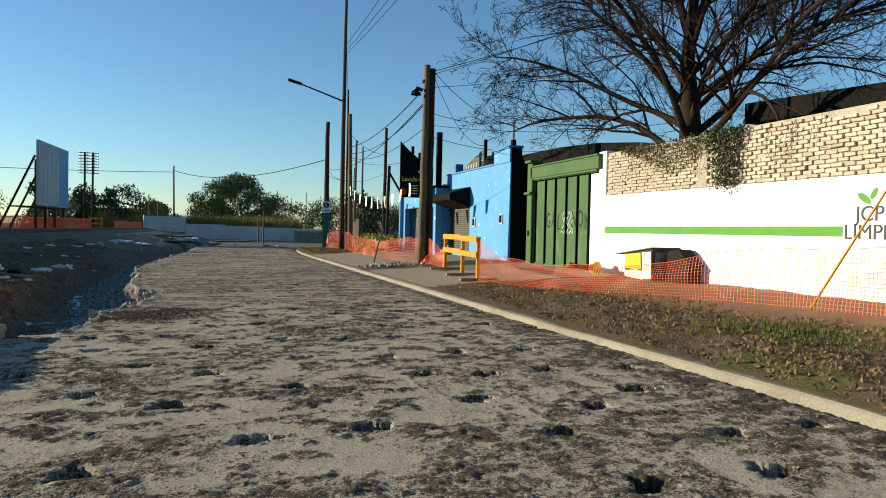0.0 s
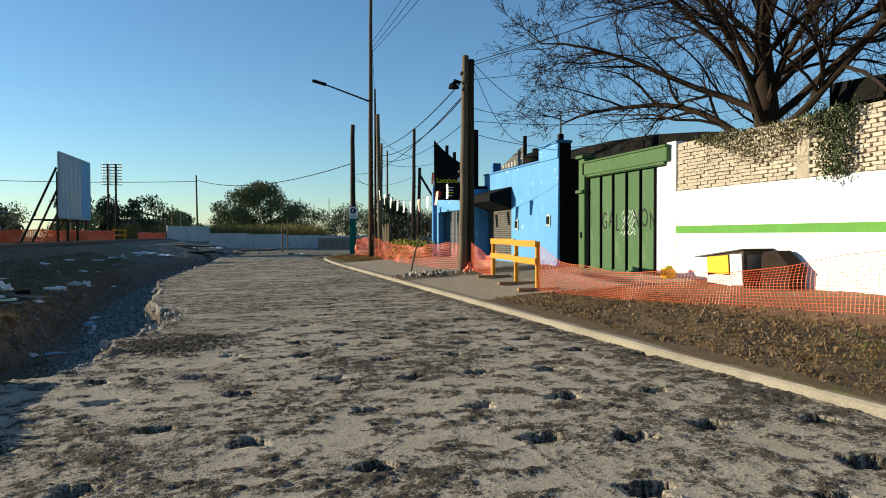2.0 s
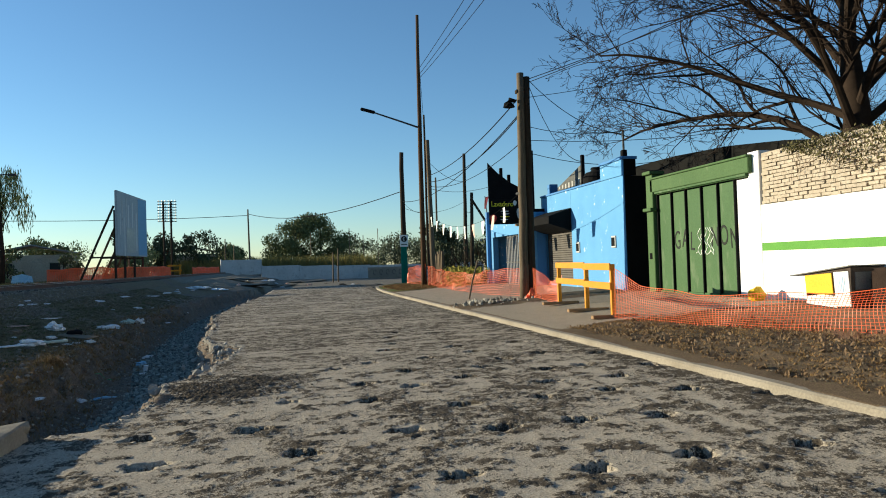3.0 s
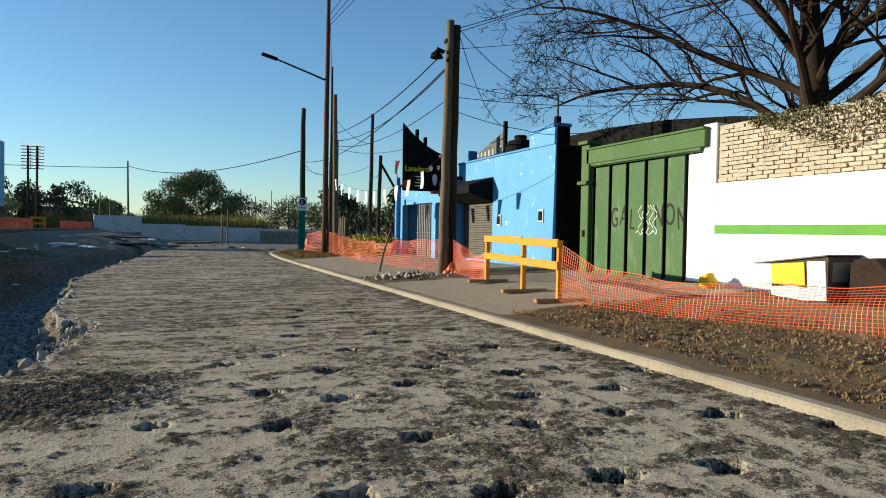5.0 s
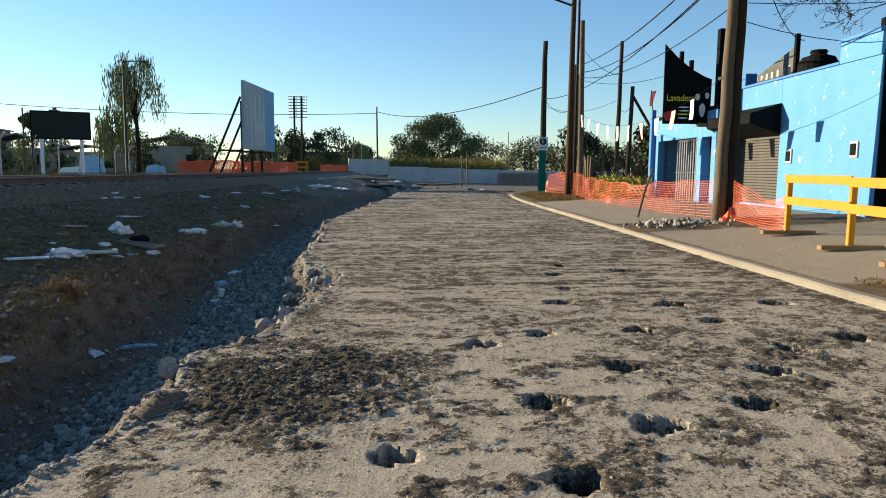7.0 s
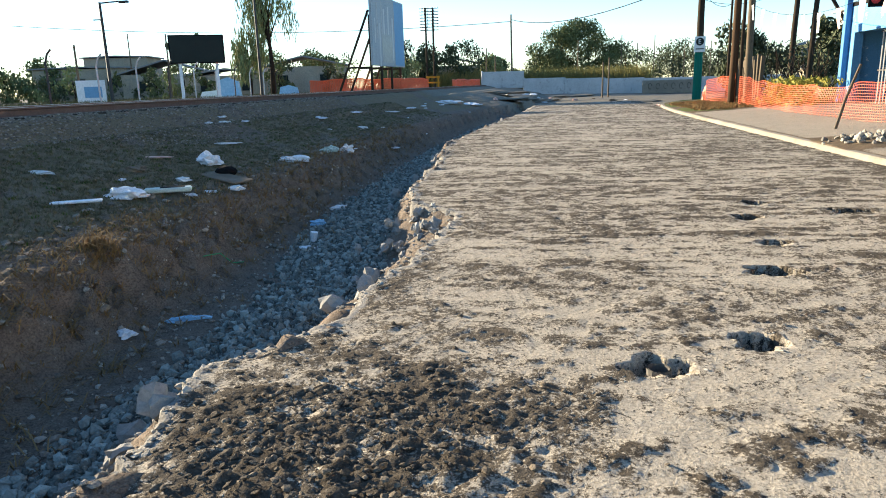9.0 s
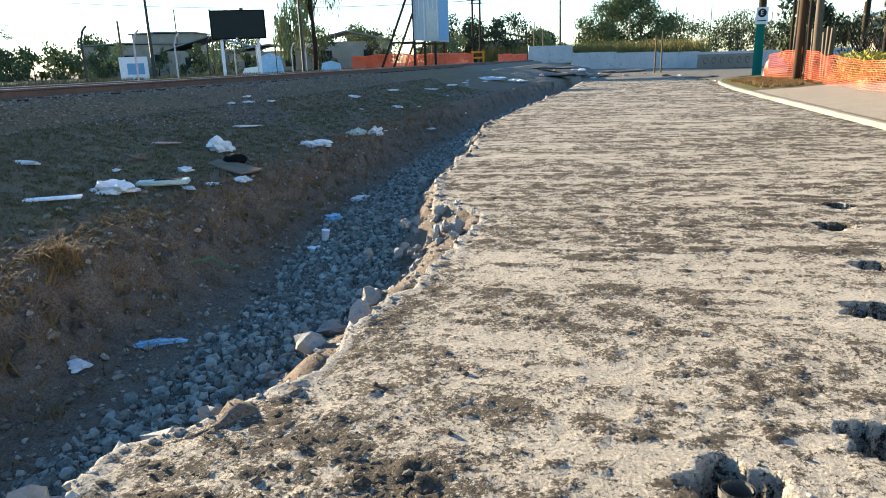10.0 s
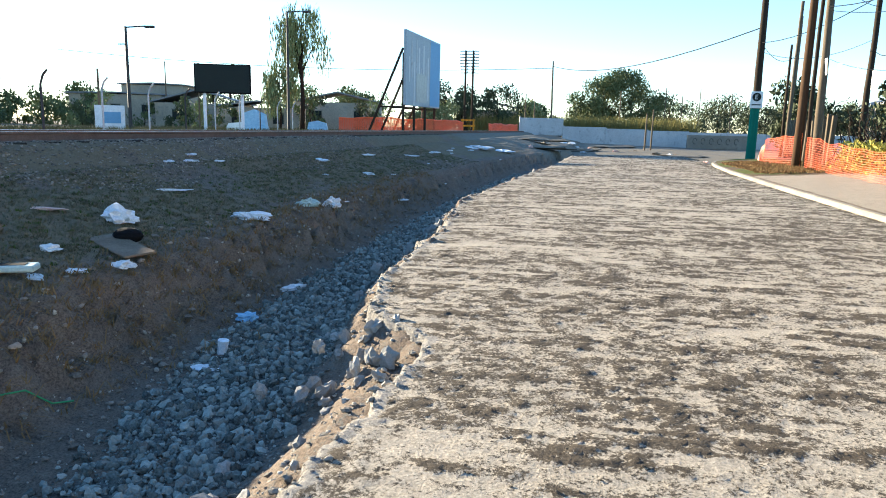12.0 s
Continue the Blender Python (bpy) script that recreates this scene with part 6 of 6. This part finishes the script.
far_house(-48, 76, 9, 7, 3.2, "low grey house with a flat roof beyond the railway", 15)
far_house(-47, 80, 6.5, 5, 4.4, "taller grey block behind the low houses", 15)
far_house(-38, 74, 8, 6, 2.4, "low grey house with a shallow gable roof", 20, 1.2)
far_house(-30, 70, 7, 5, 2.0, "low shed with a tin roof beyond the railway", 20, 0.5)
for k in range(9):
    leafy_tree("shrub", (-62 + 2.1 * k, 66 + 1.1 * k, 0.65), 3.0 + 0.5 * math.sin(k * 2.2), 4.2, "leafmid", "dense olive hedge shrub beyond the railway", 160 + k, 0.2, 900, 0.02, 0.0, 8)
far_house(-25.5, 78, 8, 5, 2.8, "grey tin-roofed house beyond the willow", 15, 0.9)
far_house(-15, 110, 9, 6, 3.2, "distant low house among trees", 5, 1.0)
far_house(25, 66, 8, 7, 5.2, "pale two-storey house beyond the corner", -5, 0.0, "concrete")
far_house(19, 60, 5, 5, 2.6, "small dark-roofed house beyond the corner", -5, 0.8, "farplaster")
far_house(33, 74, 9, 7, 4.4, "pale house beyond the corner", -5, 1.0, "concrete")
poster = thing("notice_panel", (-25.9, 44.8, 0.7), "white notice panel with a pale blue drawing", "sign", rz=25)
part("panel", boxed((0, 0, 0.7), (1.5, 0.06, 1.4), bevel=0.01), M["plastic"], poster)
part("drawing", boxed((0.1, -0.035, 0.75), (0.9, 0.01, 0.6)), M["posterblue"], poster, "pale blue drawing")
for k, (x, y, w, h, mk) in enumerate(((-22.2, 54, 1.6, 1.5, "bluebag"), (-19.5, 58, 1.5, 0.9, "bluebag"), (-23.8, 56, 3.0, 0.7, "plastic"))):
    ob = thing("tarpaulin", (x, y, 0.7), "pale blue tarpaulin over a stack" if mk == "bluebag" else "pale parked trailer body", "tarpaulin", rz=20)
    bm = bmesh.new()
    prism(bm, [(-w / 2, 0), (-w / 2 * 0.8, h * 0.85), (0, h), (w / 2 * 0.8, h * 0.8), (w / 2, 0)], "y", -0.7, 0.7)
    part("cover", bm, M[mk], ob)

net("safety_net", ((-17.5, 57.0), (-14.5, 58.5), (-12.0, 62.0), (-10.6, 66.0)), (0.72, 0.72, 0.7, 0.6), (1.1, 1.15, 1.15, 1.2), "bright orange safety net under the billboard", 0.12, 0.028)
net("safety_net", ((-10.4, 78.0), (-8.7, 87.0)), (0.45, 0.45), (1.3, 1.3), "orange lattice netting beside the far wall", 0.25, 0.04)
net("safety_net", ((-16.5, 22.0), (-16.5, 40.0), (-16.8, 57.0)), (0.72, 0.72, 0.72), (0.2, 0.2, 0.25), "low orange net beyond the railway", 0.2, 0.008)
yb = thing("works_barrier", (-10.6, 68.0, 0.55), "small yellow works frame by the netting", "barrier")
for x in (-0.45, 0.45):
    part("post", boxed((x, 0, 0.75), (0.12, 0.1, 1.5)), M["yellow"], yb)
for z in (0.5, 0.95, 1.4):
    part("rail", boxed((0, -0.06, z), (1.2, 0.05, 0.14)), M["yellow"], yb)

# waste heaps at the end of the road
M["farroof2"] = worn("pale_waste_earth", (0.12, 0.105, 0.08), (0.24, 0.21, 0.165), 2, 20)
for k, (x, y, w, d, h) in enumerate(((-3.0, 52.0, 4.0, 2.0, 0.45), (1.0, 54.0, 5.0, 2.0, 0.3), (3.5, 60.0, 4.0, 2.0, 0.4), (-4.5, 60.0, 5.0, 3.0, 0.5), (6.0, 66.0, 5.0, 3.0, 0.35), (-2.0, 68.0, 7.0, 2.0, 0.5), (1.5, 80.0, 8.0, 2.0, 0.5))):
    crumple("earth_heap", x, y, (w, d, h * 0.9), "farroof2", "low heap of earth and debris on waste ground", "earth heap", 10 * k, 70 + k)
for k in range(26):
    x, y = rs.uniform(-5, 7), rs.uniform(47, 75)
    crumple("debris", x, y, (rs.uniform(0.3, 0.9), rs.uniform(0.2, 0.5), rs.uniform(0.15, 0.4)), ("plastic", "card", "sack", "clothpink")[k % 4], "scrap of building debris on waste ground", "debris", rs.uniform(0, 180), 90 + k)

# ---- corner lot beyond the shop ----
M["hedge"] = worn("yellow_green_hedge", (0.18, 0.165, 0.025), (0.38, 0.32, 0.06), 3, 30, 0.8)
hedge = thing("hedge", (7.9, 34.2, 0.2), "clipped yellow-green hedge beside the blue shop", "hedge")
spots = [(rs.uniform(-0.9, 0.7), rs.uniform(-1.6, 1.6), rs.uniform(0, 0.95)) for _ in range(2200)]
part("foliage", leaves(bmesh.new(), rs, spots, 0.07, 0.05), M["hedge"], hedge)
for k in range(16):
    x, y = 7.4 + 0.12 * k, 37.2 + 0.85 * k
    ob = thing("fence_post", (x, y, 0.15), "pale weathered concrete fence post", "fence post", "fence posts of the corner lot")
    part("shaft", boxed((0, 0, 0.9), (0.14, 0.14, 1.9 + 0.2 * math.sin(k * 2.3)), (2 * math.sin(k), 2 * math.cos(k * 1.7), 0), bevel=0.01), M["pole"], ob)
bush = thing("shrub", (9.2, 38.5, 0.2), "dark bare shrub in the corner lot", "shrub")
bm = bmesh.new()
for k in range(160):
    a, l = rs.uniform(0, 6.28), rs.uniform(0.8, 2.6)
    p0 = Vector((rs.normal(0, 0.5), rs.normal(0, 0.8), 0))
    d = Vector((math.cos(a) * 0.6, math.sin(a) * 0.6, 1)).normalized()
    tube(bm, [p0, p0 + d * l * 0.5 + Vector(rs.normal(0, 0.08, 3)), p0 + d * l + Vector(rs.normal(0, 0.15, 3))], [0.02, 0.014, 0.006], 3, False)
tagged(part("stem", bm, M["bark"], bush, "bare dark shoots"), kind="stuff")
spots = [(rs.normal(0, 0.8), rs.normal(0, 1.0), rs.uniform(0.5, 2.3)) for _ in range(250)]
part("foliage", leaves(bmesh.new(), rs, spots, 0.07, 0.05), M["leafdark"], bush)

crumple("net_bundle", 6.8, 21.95, (0.42, 0.4, 0.7), "net", "bundle of orange netting tied round the pole foot", "safety netting", 0, 7, 0.2)

# ---- bricks of the bare upper wall ----
brick_me = []
for k in range(4):
    bm = boxed((0, 0, 0), (0.1, 0.228 - 0.022 * (k % 3), 0.064 - 0.007 * (k % 2)), (0, 0, 0), 0.009)
    me = bpy.data.meshes.new("brick")
    bm.to_mesh(me)
    bm.free()
    me.materials.append(M["brick"])
    brick_me.append(me)
rs = np.random.RandomState(91)
rest, count = bmesh.new(), 0
for c in range(14):
    z = 2.475 + 0.0765 * c
    y = 6.3 + (0.12 if c % 2 else 0.0)
    while y < 15.45:
        out = rs.normal(0, 0.009)
        top_gone = c == 13 and rs.rand() < 0.4
        if not (11.58 < y < 11.92) and not top_gone:
            m = pose(9.795 + out, y, z + rs.normal(0, 0.005), rs.normal(0, 1.6), rs.normal(0, 1.5), rs.normal(0, 1.5))
            if 7.3 < y < 12.9 and count < 300:
                ob = new("brick", brick_me[rs.randint(4)])
                ob.parent, ob.matrix_basis = wall_white, m
                count += 1
            else:
                box(rest, m.translation, (0.1, 0.222, 0.06), (0, 0, rs.normal(0, 1.5)))
        y += 0.2385
tagged(part("brick_rest", rest, M["brick"], wall_white), kind="stuff")
